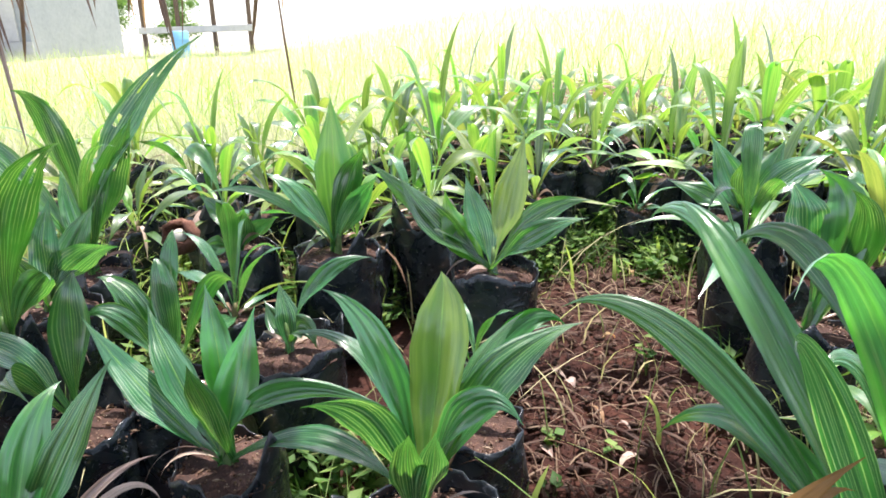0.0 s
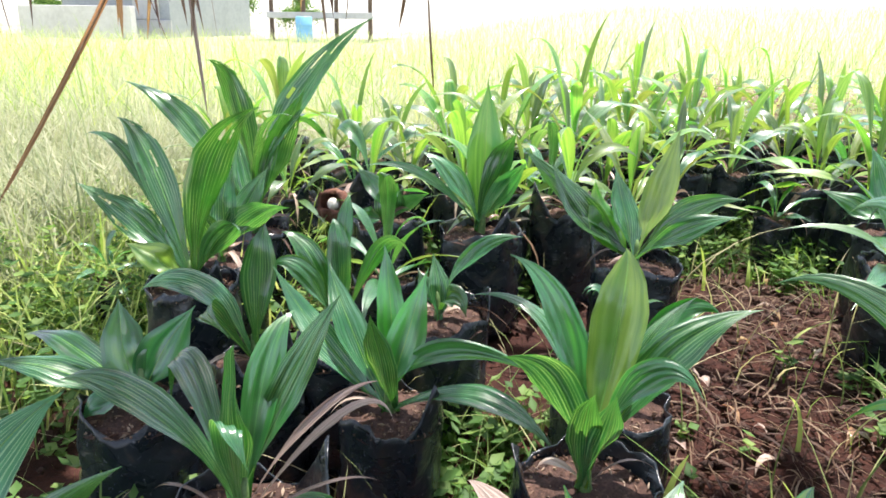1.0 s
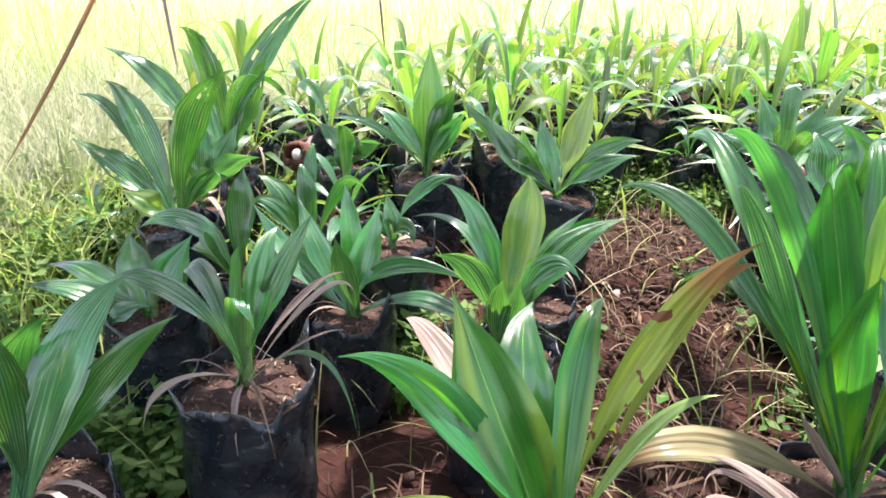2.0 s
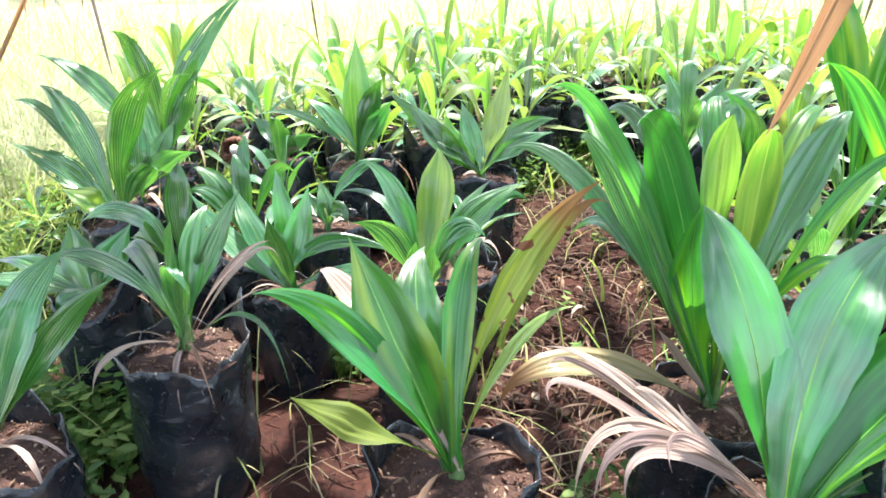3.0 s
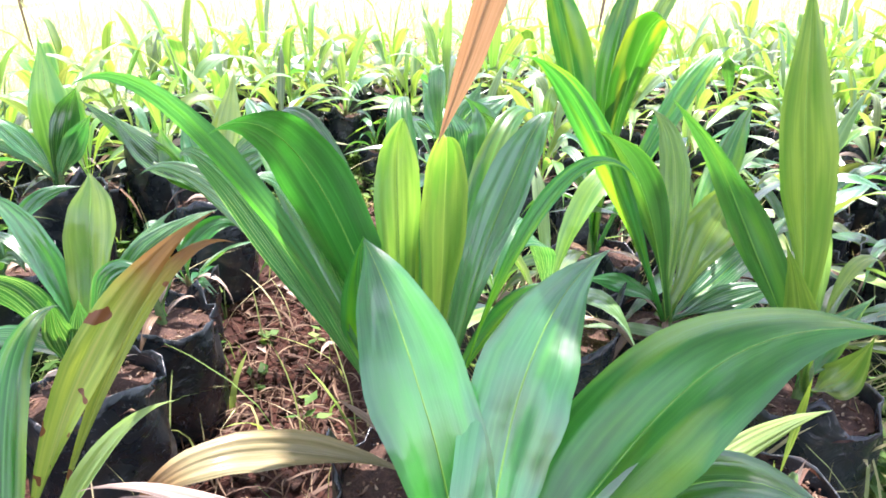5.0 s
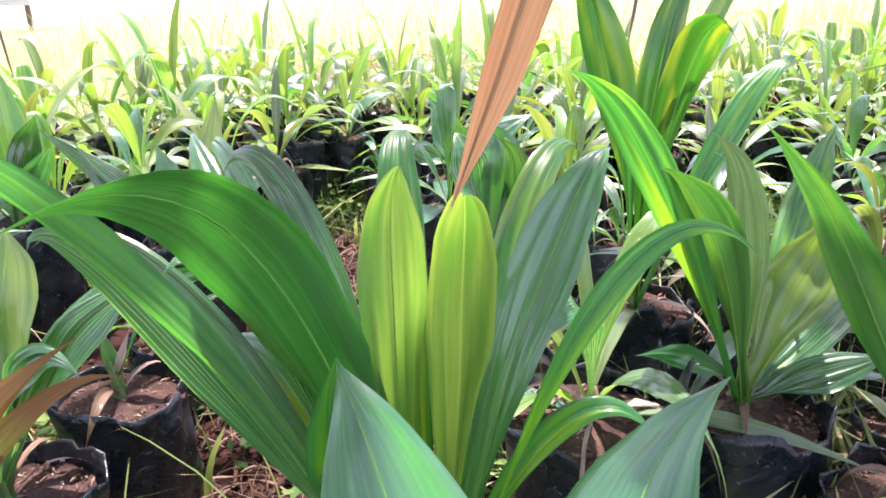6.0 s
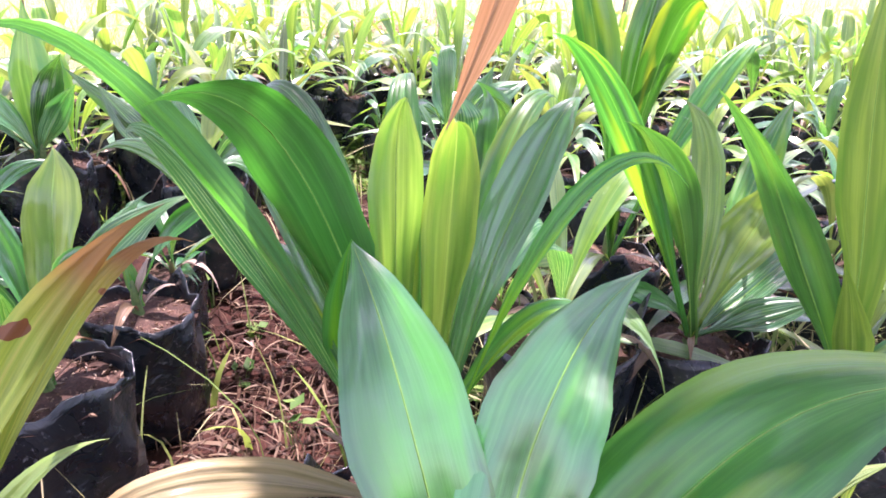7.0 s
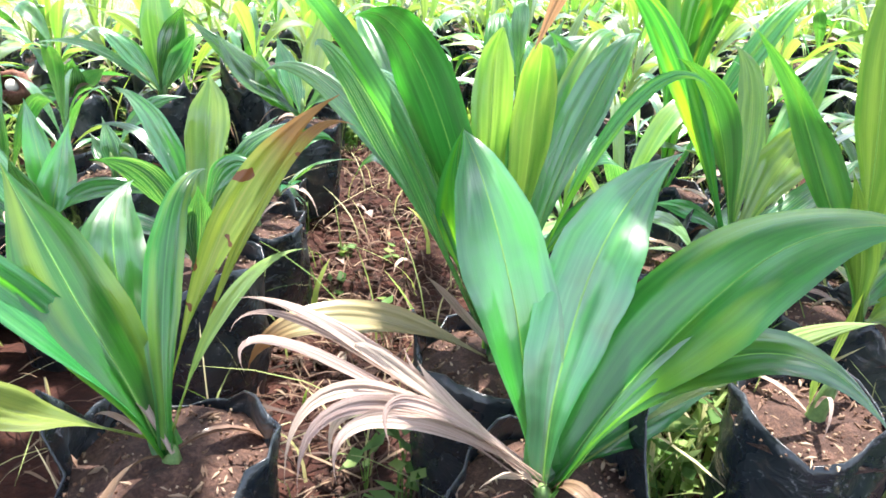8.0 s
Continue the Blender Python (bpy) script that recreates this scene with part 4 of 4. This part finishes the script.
def clods(count, rng):
    """Crumbs and lumps of earth, as one mass."""
    verts, faces = [], []
    for _ in range(count):
        if rng.random() < 0.6:
            x, y, z = path_spot(rng)
        else:
            x, y = rng.uniform(-0.9, 1.6), rng.uniform(0.15, 1.8)
        s = 0.002 + 0.011 * rng.random() ** 4
        q = len(verts)
        turn = Matrix.Rotation(rng.uniform(0, 6.28), 3, "Z") @ Matrix.Rotation(rng.uniform(-0.6, 0.6), 3, "X")
        for e in ((1, 0, 0), (0.2, 0.9, 0.1), (-0.9, 0.3, 0), (-0.3, -0.8, 0.1), (0.2, 0.1, 0.75), (0, 0, -0.7)):
            v = turn @ Vector(e) * s * rng.uniform(0.75, 1.25)
            verts.append((x + v.x, y + v.y, rise(x, y) + 0.003 + s * 0.3 + v.z))
        for f in ((0, 1, 4), (1, 2, 4), (2, 3, 4), (3, 0, 4), (1, 0, 5), (2, 1, 5), (3, 2, 5), (0, 3, 5)):
            faces.append(tuple(q + i for i in f))
    ob = new("earth_clods", mesh_of("earth_clods", verts, faces, SOIL))
    return tagged(ob, "crumbs and lumps of dark reddish earth", "earth", kind="stuff")


clods(5000, random.Random(8))


def weed_spot(rng):
    while True:
        x, y = rng.uniform(-1.5, 2.4), rng.uniform(0.1, 2.9)
        if noise.noise(Vector((x * 2.2, y * 2.2, 7.0))) > 0.0 and not (abs(x - path_mid(y)) < 0.17 and 0.7 < y < 1.8 and rng.random() < 0.93) and not (-0.3 < x < 0.4 and y < 0.8 and rng.random() < 0.75) and not (0.35 < x < 1.1 and y < 1.35 and rng.random() < (0.85 if x < 0.7 else 0.6)) and not (x < -0.3 and y > 0.7 and rng.random() < 0.5):
            return x, y, 0.0


blades("low_grass", 7500, weed_spot, lambda r, y: r.uniform(0.03, 0.13), 0.0022, 0.9, WEEDS, "low green grass and weeds between the bags", "weeds", grass_rng)


def weed_plants(count, rng, spot=None, tall=0.11, name="broadleaf_weeds", mat=None):
    """Small broad-leaved weeds, as one mass."""
    verts, faces = [], []
    for _ in range(count):
        x, y, z = (spot or weed_spot)(rng)
        z += rise(x, y)
        h = rng.uniform(0.02, tall)
        for i in range(rng.randint(4, 9)):
            a, u = rng.uniform(0, 6.28), rng.uniform(0.3, 1.0)
            l, w = rng.uniform(0.014, 0.036), rng.uniform(0.005, 0.011)
            d = Vector((math.cos(a), math.sin(a), rng.uniform(-0.2, 0.5)))
            s = Vector((-math.sin(a), math.cos(a), rng.uniform(-0.3, 0.3)))
            p = Vector((x + rng.uniform(-0.012, 0.012), y + rng.uniform(-0.012, 0.012), z + h * u))
            q = len(verts)
            for v in (p, p + d * l * 0.5 + s * w, p + d * l, p + d * l * 0.5 - s * w):
                verts.append(tuple(v))
            verts.append(tuple(p + d * l * 0.5 - Vector((0, 0, w * 0.5))))
            faces += [(q, q + 4, q + 1), (q + 1, q + 4, q + 2), (q + 2, q + 4, q + 3), (q + 3, q + 4, q)]
            verts += [(x, y, z), (x + 0.0015, y, z), tuple(p)]
            faces.append((q + 5, q + 6, q + 7))
    ob = new(name, mesh_of(name, verts, faces, mat or WEEDS))
    return tagged(ob, "small bright green broad-leaved weeds between the bags", "weeds", kind="stuff")


weed_plants(3200, grass_rng)
blades("path_grass", 26, path_spot, lambda r, y: r.uniform(0.05, 0.15), 0.0055, 1.1, TALL, "broad green grass blades rooted in the path", "grass", grass_rng, 5)


def corner_spot(rng):
    return -0.19 + rng.gauss(0, 0.08), 0.63 + rng.gauss(0, 0.07), 0.0


weed_plants(170, grass_rng, corner_spot, 0.13, "creeping_weeds")


def tall_spot(rng):
    y = 2.5 + 6.5 * rng.random() ** 1.3
    x = rng.uniform(-1, 1) * (1.8 + y * 0.8) - 0.3
    if x > 0 and y < 3.2:
        y += 0.7
    return x, y, -0.01


blades("tall_grass", 3600, tall_spot, lambda r, y: r.uniform(0.3, 0.7), 0.0035, 0.8, TALL, "tall green grass stalks standing in the field", "grass", grass_rng, 5)


def wiry_spot(rng):
    if rng.random() < 0.5:
        return rng.uniform(0.74, 1.35), rng.uniform(0.52, 1.25), 0.0
    return rng.uniform(-0.9, 1.8), rng.uniform(0.5, 2.4), 0.0


blades("wiry_grass", 1500, wiry_spot, lambda r, y: r.uniform(0.08, 0.24), 0.0016, 1.1, DRYGRASS, "thin pale wiry grass between the bags", "grass", grass_rng, 5)


def tuft_spot(rng):
    return rng.uniform(0.78, 1.2), rng.uniform(0.52, 0.9), 0.0


blades("tufted_grass", 380, tuft_spot, lambda r, y: r.uniform(0.09, 0.24), 0.0045, 1.1, DRYGRASS, "broad pale grass blades between the bags", "grass", grass_rng, 6)


weed_plants(260, grass_rng, tuft_spot, 0.15, "clump_weeds")


def dry_spot(rng):
    x, y = 0.8 + rng.gauss(0, 0.5), 4.0 + rng.gauss(0, 0.3)
    return x, y, rng.uniform(0.1, 0.3)


strips("dry_heap", 900, dry_spot, 0.35, 0.004, LITTER, "heap of cut dry grass lying in the field", "dry grass", grass_rng)


def bank_spot(rng):
    return -0.68 + rng.gauss(0, 0.18), 1.40 + rng.gauss(0, 0.28), 0.0


blades("bank_grass", 1500, bank_spot, lambda r, y: r.uniform(0.06, 0.26), 0.0026, 1.0, TALL, "bright yellow-green weeds round the outermost bags", "weeds", grass_rng, 4)
weed_plants(420, grass_rng, bank_spot, 0.2, "bank_weeds", WEEDS)


# ---- dead leaves that lie about ----
def scrap(rng):
    a = rng.uniform(0, 6.28)
    l = rng.uniform(0.025, 0.06)
    d = Vector((math.cos(a), math.sin(a), rng.uniform(-0.05, 0.06)))
    p = Vector((0, 0, 0.012))
    return blade_mesh("dead_leaf", p, p + d * l * 0.5 + Vector((0, 0, rng.uniform(0, 0.012))), p + d * l, rng.uniform(0.008, 0.022), rng.uniform(-30, 30),
                      LEAF[rng.choice("ddb")], rng, 6, 4, petiole=0.05)


scrap_rng = random.Random(77)
SCRAPS = [scrap(scrap_rng) for _ in range(14)]
for i in range(64):
    if i < 34:
        y = scrap_rng.uniform(0.35, 2.2)
        x = path_mid(y) + scrap_rng.gauss(0, 0.12)
    else:
        x, y = scrap_rng.uniform(-1.0, 1.8), scrap_rng.uniform(0.3, 2.2)
    ob = new("dead_leaf", SCRAPS[i % 14])
    ob.matrix_basis = Matrix.Translation((x, y, rise(x, y) - 0.006)) @ Matrix.Rotation(scrap_rng.uniform(0, 6.28), 4, "Z")
    tagged(ob, "dry brown leaf scrap lying on the earth", "dead leaf", "fallen leaf scraps")


# ---- a broken husk among the bags ----
def husk(x, y, z, radius):
    """A cracked nut shell: fibrous bowl, open to one side, with a pale kernel."""
    rng = random.Random(3)
    th = thing("nut_husk", (x, y, z), "broken brown fibrous nut husk with a pale kernel", "husk")
    verts, faces, n, rows = [], [], 26, 9
    for skin in (1.0, 0.82):
        for i in range(rows):
            e = -1.45 + 2.3 * i / (rows - 1)
            for j in range(n):
                a = 6.2832 * j / n
                r = radius * skin * (1 + 0.06 * math.sin(9 * a + i) + rng.uniform(-0.03, 0.03))
                verts.append((r * math.cos(e) * math.cos(a), r * math.cos(e) * math.sin(a), r * math.sin(e) * 0.9 + 0.01 * math.sin(3 * a) * (i == rows - 1)))
    m = rows * n
    for i in range(rows - 1):
        for j in range(n):
            k, l = i * n + j, i * n + (j + 1) % n
            faces.append((k, l, l + n, k + n))
            faces.append((m + k + n, m + l + n, m + l, m + k))
    for j in range(n):
        k, l = (rows - 1) * n + j, (rows - 1) * n + (j + 1) % n
        faces.append((k, l, m + l, m + k))
    shell = part_mesh("shell", mesh_of("shell", verts, faces, HUSK), th)
    shell.matrix_basis = Matrix.Rotation(radians(55), 4, "X")
    bm = bmesh.new()
    bmesh.ops.create_icosphere(bm, subdivisions=3, radius=radius * 0.36)
    for v in bm.verts:
        v.co *= 1 + 0.12 * noise.noise(v.co * 60)
        v.co += Vector((0.004, -radius * 0.35, 0.006))
    me = bpy.data.meshes.new("kernel")
    bm.to_mesh(me)
    bm.free()
    me.materials.append(KERNEL)
    part_mesh("kernel", me, th, "pale round kernel")


HUSK = plain("husk_fibre", [(0.3, (0.05, 0.022, 0.014)), (0.5, (0.13, 0.055, 0.035)), (0.72, (0.28, 0.15, 0.1))], 40.0, 0.9, 0.9, 0.006)
KERNEL = plain("kernel", [(0.3, (0.45, 0.4, 0.32)), (0.5, (0.68, 0.64, 0.55)), (0.75, (0.8, 0.78, 0.72))], 25.0, 0.6, 0.2, 0.002)
husk(-0.29, 1.456, 0.24, 0.036)


# ---- the shade frame overhead, with dry palm leaves hanging from it ----
def pole(name, a, b, radius, parent, rng):
    a, b = Vector(a), Vector(b)
    d = (b - a)
    n, rows = 10, max(4, int(d.length / 0.12))
    s = d.orthogonal().normalized()
    t = d.cross(s).normalized()
    verts, faces = [], []
    for i in range(rows + 1):
        u = i / rows
        knot = 1.12 if i % 3 == 0 else 1.0
        r = radius * knot * (1 - 0.15 * u)
        for j in range(n):
            c = 6.2832 * j / n
            verts.append(tuple(a + d * u + s * r * math.cos(c) + t * r * math.sin(c)))
    for i in range(rows):
        for j in range(n):
            faces.append((i * n + j, i * n + (j + 1) % n, (i + 1) * n + (j + 1) % n, (i + 1) * n + j))
    faces += [tuple(range(n))[::-1], tuple(rows * n + j for j in range(n))]
    return part_mesh(name, mesh_of(name, verts, faces, BAMBOO), parent)


frame_rng = random.Random(9)
shade = thing("shade_frame", (0, 0, 0), "weathered bamboo frame over the seedlings", "frame")
for x, y in ((-3.4, 0.5), (-3.4, 2.0), (3.8, 0.5), (3.8, 2.0)):
    pole("post", (x, y, -0.3), (x, y, 1.95), 0.035, shade, frame_rng)
for y in (0.55, 0.9, 1.2, 1.45, 1.75, 2.3):
    pole("beam", (-3.6, y, 1.93), (4.0, y, 1.93), 0.022, shade, frame_rng)
for x in (-3.4, 3.8):
    pole("crossbeam", (x, 0.3, 1.885), (x, 2.8, 1.885), 0.022, shade, frame_rng)


def thatch(count, rng):
    """Dry palm leaves laid over the beams, crossing each other, thin over one stretch, with gaps through which the sun falls."""
    verts, faces = [], []
    for _ in range(count):
        x, y, z = rng.uniform(-2.3, 3.1), rng.uniform(-1.2, 1.35), 1.965 + rng.uniform(0.0, 0.05)
        a, l, w = 1.57 + rng.gauss(0, 0.35), rng.uniform(0.5, 0.9), rng.uniform(0.018, 0.045)
        bow, tilt = rng.uniform(-0.12, 0.12), rng.uniform(-0.5, 0.5)
        if 0.55 < x < 1.4 and rng.random() < (0.62 if y < 0.9 else 0.15) or abs(x - 0.5) < 0.08 and abs(y - 0.72) < 0.3:
            continue
        q = len(verts)
        for i in range(7):
            u = i / 6 - 0.5
            c = a + bow * u * 3
            px, py = x + math.cos(a) * l * u, y + math.sin(a) * l * u
            ww = w * (1 - (2 * u) ** 4) + 0.002
            sag = -0.02 * (2 * u) ** 2
            verts += [(px - math.sin(c) * ww, py + math.cos(c) * ww, z + sag - ww * tilt), (px, py, z + sag + 0.004), (px + math.sin(c) * ww, py - math.cos(c) * ww, z + sag + ww * tilt)]
        for i in range(6):
            k = q + 3 * i
            faces += [(k, k + 1, k + 4, k + 3), (k + 1, k + 2, k + 5, k + 4)]
    ob = part_mesh("thatch", mesh_of("thatch", verts, faces, STRAW), shade, "dry palm leaves laid across the beams")
    return tagged(ob, kind="stuff")


thatch(430, random.Random(19))


def hanging_leaf(low, high, width, kind, label, sway=(0, 0, 0), twist=None, ribbed=False):
    """A dry leaf that hangs from the frame, its point down."""
    rng = random.Random(int(abs(low[0]) * 1000 + abs(low[2]) * 77))
    a, b = Vector(high), Vector(low)
    me = blade_mesh("hanging_leaf", a, (a + b) / 2 + Vector(sway), b, width, rng.uniform(40, 70) * rng.choice((-1, 1)) if twist is None else twist, LEAF[kind], rng, 26, 8, petiole=0.03, fold=0.5, curling=0.0, blunt=0.42)
    ob = tagged(new("hanging_leaf", me), label, "dry leaf", "dry leaves hanging from the frame")
    if ribbed:
        bend = (a + b) / 2 + Vector(sway)
        verts, faces, n, rows = [], [], 6, 24
        for i in range(rows + 1):
            u = i / rows
            p = a * (1 - u) ** 2 + bend * (2 * u * (1 - u)) + b * u * u
            r = 0.0034 * (1 - 0.85 * u)
            for j in range(n):
                c = 6.2832 * j / n
                verts.append((p.x + r * math.cos(c), p.y + r * math.sin(c), p.z))
        for i in range(rows):
            for j in range(n):
                faces.append((i * n + j, i * n + (j + 1) % n, (i + 1) * n + (j + 1) % n, (i + 1) * n + j))
        part_mesh("midrib", mesh_of("midrib", verts, faces, STRAW), ob, "pale woody midrib")
    return ob


BROWN = "long dry brown palm leaf hanging point down"
hanging_leaf((0.633, 0.53, 0.472), (1.13, 0.55, 1.94), 0.034, "b", "broad dry tan palm leaf hanging point down", twist=75, ribbed=True)
hanging_leaf((-0.554, 0.90, 0.327), (0.30, 0.90, 1.94), 0.0075, "b", BROWN, (0.28, 0, 0), 75, True)
hanging_leaf((-0.322, 2.30, 0.396), (-0.44, 2.30, 1.94), 0.011, "h", BROWN)
hanging_leaf((-0.569, 1.45, 0.406), (-0.69, 1.45, 1.94), 0.009, "d", "pale straw-coloured palm leaf hanging point down")
hanging_leaf((-0.858, 1.75, 0.518), (-1.41, 1.75, 1.94), 0.01, "h", BROWN)
hanging_leaf((-0.724, 1.75, 0.544), (-0.86, 1.75, 1.94), 0.01, "h", BROWN)
hanging_leaf((1.081, 1.45, 0.49), (1.27, 1.45, 1.94), 0.01, "h", BROWN)
hanging_leaf((-0.781, 1.20, 0.554), (-0.99, 1.20, 1.94), 0.008, "h", BROWN)
for i in range(30):
    x = frame_rng.uniform(-1.25, -0.3)
    y = frame_rng.choice((1.45, 1.75, 2.3))
    low = 0.57 + y * frame_rng.uniform(-0.01, 0.07)
    hanging_leaf((x, y, low), (x + frame_rng.uniform(-0.3, 0.2), y, 1.94), frame_rng.uniform(0.006, 0.016), frame_rng.choice("hhhb"), "narrow dry palm leaf hanging from the frame",
                 (frame_rng.uniform(-0.05, 0.05), 0, 0), frame_rng.uniform(20, 80))


# ---- the distance: a low house, a shed and trees behind the field ----
WHITE = plain("limewashed_wall", [(0.3, (0.40, 0.39, 0.37)), (0.5, (0.52, 0.51, 0.49)), (0.75, (0.62, 0.61, 0.59))], 1.5, 0.85, 0.2, 0.01)
TIN = plain("tin_roof", [(0.3, (0.26, 0.28, 0.29)), (0.5, (0.34, 0.36, 0.37)), (0.75, (0.42, 0.43, 0.44))], 2.0, 0.45, 0.3, 0.01)
TIMBER = plain("dark_timber", [(0.3, (0.06, 0.04, 0.03)), (0.5, (0.12, 0.08, 0.055)), (0.75, (0.2, 0.14, 0.1))], 5.0, 0.8, 0.4, 0.01)
BLUE = plain("blue_plastic", [(0.3, (0.14, 0.36, 0.58)), (0.6, (0.2, 0.45, 0.68)), (0.8, (0.3, 0.54, 0.75))], 3.0, 0.4, 0.1, 0.004)
CROWN = grass_material("tree_leaves", (0.04, 0.10, 0.03), (0.09, 0.17, 0.05), (0.2, 0.28, 0.1), (1.5, 1.6, 1.0))
BARK = plain("grey_bark", [(0.3, (0.12, 0.1, 0.08)), (0.5, (0.22, 0.19, 0.15)), (0.75, (0.34, 0.3, 0.25))], 6.0, 0.9, 0.6, 0.02)


def box(lo, hi, bevel=0.01):
    bm = bmesh.new()
    bmesh.ops.create_cube(bm, size=1.0)
    for v in bm.verts:
        v.co = Vector([l + (h - l) * (c + 0.5) for l, h, c in zip(lo, hi, v.co)])
    bmesh.ops.bevel(bm, geom=list(bm.edges), offset=bevel, segments=1, affect="EDGES")
    return bm


def part(name, bm, mat, parent, label=""):
    me = bpy.data.meshes.new(name)
    bm.to_mesh(me)
    bm.free()
    me.materials.append(mat)
    return part_mesh(name, me, parent, label)


def tin_sheet(w, d, drop, waves):
    """A corrugated sheet sloping towards the field, with a little thickness."""
    bm = bmesh.new()
    rows = []
    for k in (0.0, -0.02):
        for y in (0.0, d):
            rows.append([bm.verts.new((w * i / (waves * 2) - w / 2, y, drop * y / d + k + (0.02 if i % 2 else 0.0))) for i in range(waves * 2 + 1)])
    for a, b in ((0, 1), (3, 2), (2, 0), (1, 3)):
        for i in range(waves * 2):
            bm.faces.new((rows[a][i], rows[a][i + 1], rows[b][i + 1], rows[b][i]))
    return bm


hx, hy = -13.4, 16.5
hz = rise(hx, hy)
house = thing("house", (hx, hy, hz), "low white farmhouse with a tin roof behind the grass", "house")
part("wall", box((-1.7, 0, -0.2), (1.7, 4.0, 2.3)), TIN, house)
part("plinth", box((-1.75, -0.06, -0.2), (1.75, -0.004, 0.45)), WHITE, house)
part("terrace_wall", box((-1.8, -1.4, -0.2), (1.6, -1.2, 0.75)), WHITE, house, "low whitewashed terrace wall")
part("door", box((0.6, -0.05, 0.46), (1.4, -0.003, 2.0)), WHITE, house)
roof = part("roof", tin_sheet(4.0, 5.4, 1.0, 22), TIN, house)
roof.matrix_basis = Matrix.Translation((0, -0.8, 2.3))

sx, sy = -7.6, 16.8
shed = thing("open_shed", (sx, sy, rise(sx, sy)), "open timber shed with dark posts behind the grass", "shed")
for x in (-1.3, -0.4, 0.5, 1.4):
    part("post", box((x - 0.045, -0.045, -0.2), (x + 0.045, 0.045, 2.3)), TIMBER, shed)
part("rail", box((-1.4, -0.1, 0.55), (1.5, -0.062, 0.7)), WHITE, shed, "pale timber rail")
r = part("roof", tin_sheet(3.6, 2.8, 0.4, 20), TIN, shed)
r.matrix_basis = Matrix.Translation((0, -0.4, 2.3))


def barrel(x, y, radius, height):
    th = thing("barrel", (x, y, rise(x, y)), "blue plastic barrel standing before the shed", "barrel")
    verts, faces, n = [], [], 20
    prof = [(0.0, 0.9), (0.03, 1.0), (0.3, 1.0), (0.33, 1.04), (0.36, 1.0), (0.64, 1.0), (0.67, 1.04), (0.7, 1.0), (0.97, 1.0), (1.0, 0.9)]
    for u, k in prof:
        for j in range(n):
            a = 6.2832 * j / n
            verts.append((radius * k * math.cos(a), radius * k * math.sin(a), height * u))
    for i in range(len(prof) - 1):
        for j in range(n):
            faces.append((i * n + j, i * n + (j + 1) % n, (i + 1) * n + (j + 1) % n, (i + 1) * n + j))
    faces += [tuple(range(n))[::-1], tuple((len(prof) - 1) * n + j for j in range(n))]
    part_mesh("drum", mesh_of("drum", verts, faces, BLUE), th)
    return th


barrel(-7.6, 16.0, 0.2, 0.6)


def tree_mesh(rng, height, spread, count):
    verts, faces = [], []
    for _ in range(count):
        c = rng.choice(CENTRES)
        p = Vector((c[0] * spread, c[1] * spread, c[2] * height)) + Vector((rng.gauss(0, 0.22), rng.gauss(0, 0.22), rng.gauss(0, 0.18))) * spread
        a = rng.uniform(0, 6.28)
        d = Vector((math.cos(a), math.sin(a), rng.uniform(-0.7, 0.4))) * rng.uniform(0.10, 0.24)
        s = d.orthogonal().normalized() * rng.uniform(0.04, 0.09)
        q = len(verts)
        verts += [tuple(p), tuple(p + d * 0.5 + s), tuple(p + d), tuple(p + d * 0.5 - s)]
        faces.append((q, q + 1, q + 2, q + 3))
    return mesh_of("crown", verts, faces, CROWN, smooth=False)


tree_rng = random.Random(31)
TREES = []
for k in range(3):
    CENTRES = [(tree_rng.uniform(-0.8, 0.8), tree_rng.uniform(-0.8, 0.8), tree_rng.uniform(0.35, 1.0)) for _ in range(11)]
    TREES.append(tree_mesh(tree_rng, 4.5, 1.7, 4200))
trunk_verts, trunk_faces = [], []
for i in range(7):
    for j in range(8):
        a = 6.2832 * j / 8
        rad = 0.16 * (1.3 - 0.13 * i) * (1 + 0.1 * math.sin(3 * a + i))
        trunk_verts.append((rad * math.cos(a) + 0.05 * math.sin(i), rad * math.sin(a), -0.2 + 0.55 * i))
for i in range(6):
    for j in range(8):
        trunk_faces.append((i * 8 + j, i * 8 + (j + 1) % 8, (i + 1) * 8 + (j + 1) % 8, (i + 1) * 8 + j))
TRUNK = mesh_of("trunk", trunk_verts, trunk_faces, BARK)
for i in range(13):
    x = -32 + 1.5 * i + tree_rng.uniform(-0.7, 0.7)
    y = 27 + tree_rng.uniform(-1.0, 3.5)
    t = thing("tree", (x, y, rise(x, y) - 0.1), "small leafy green tree behind the grass field", "tree", "trees behind the field")
    part_mesh("trunk", TRUNK, t)
    part_mesh("crown", TREES[i % 3], t)
    t.matrix_basis = t.matrix_basis @ Matrix.Rotation(tree_rng.uniform(0, 6.28), 4, "Z") @ Matrix.Diagonal((*[tree_rng.uniform(0.38, 0.56)] * 3, 1))
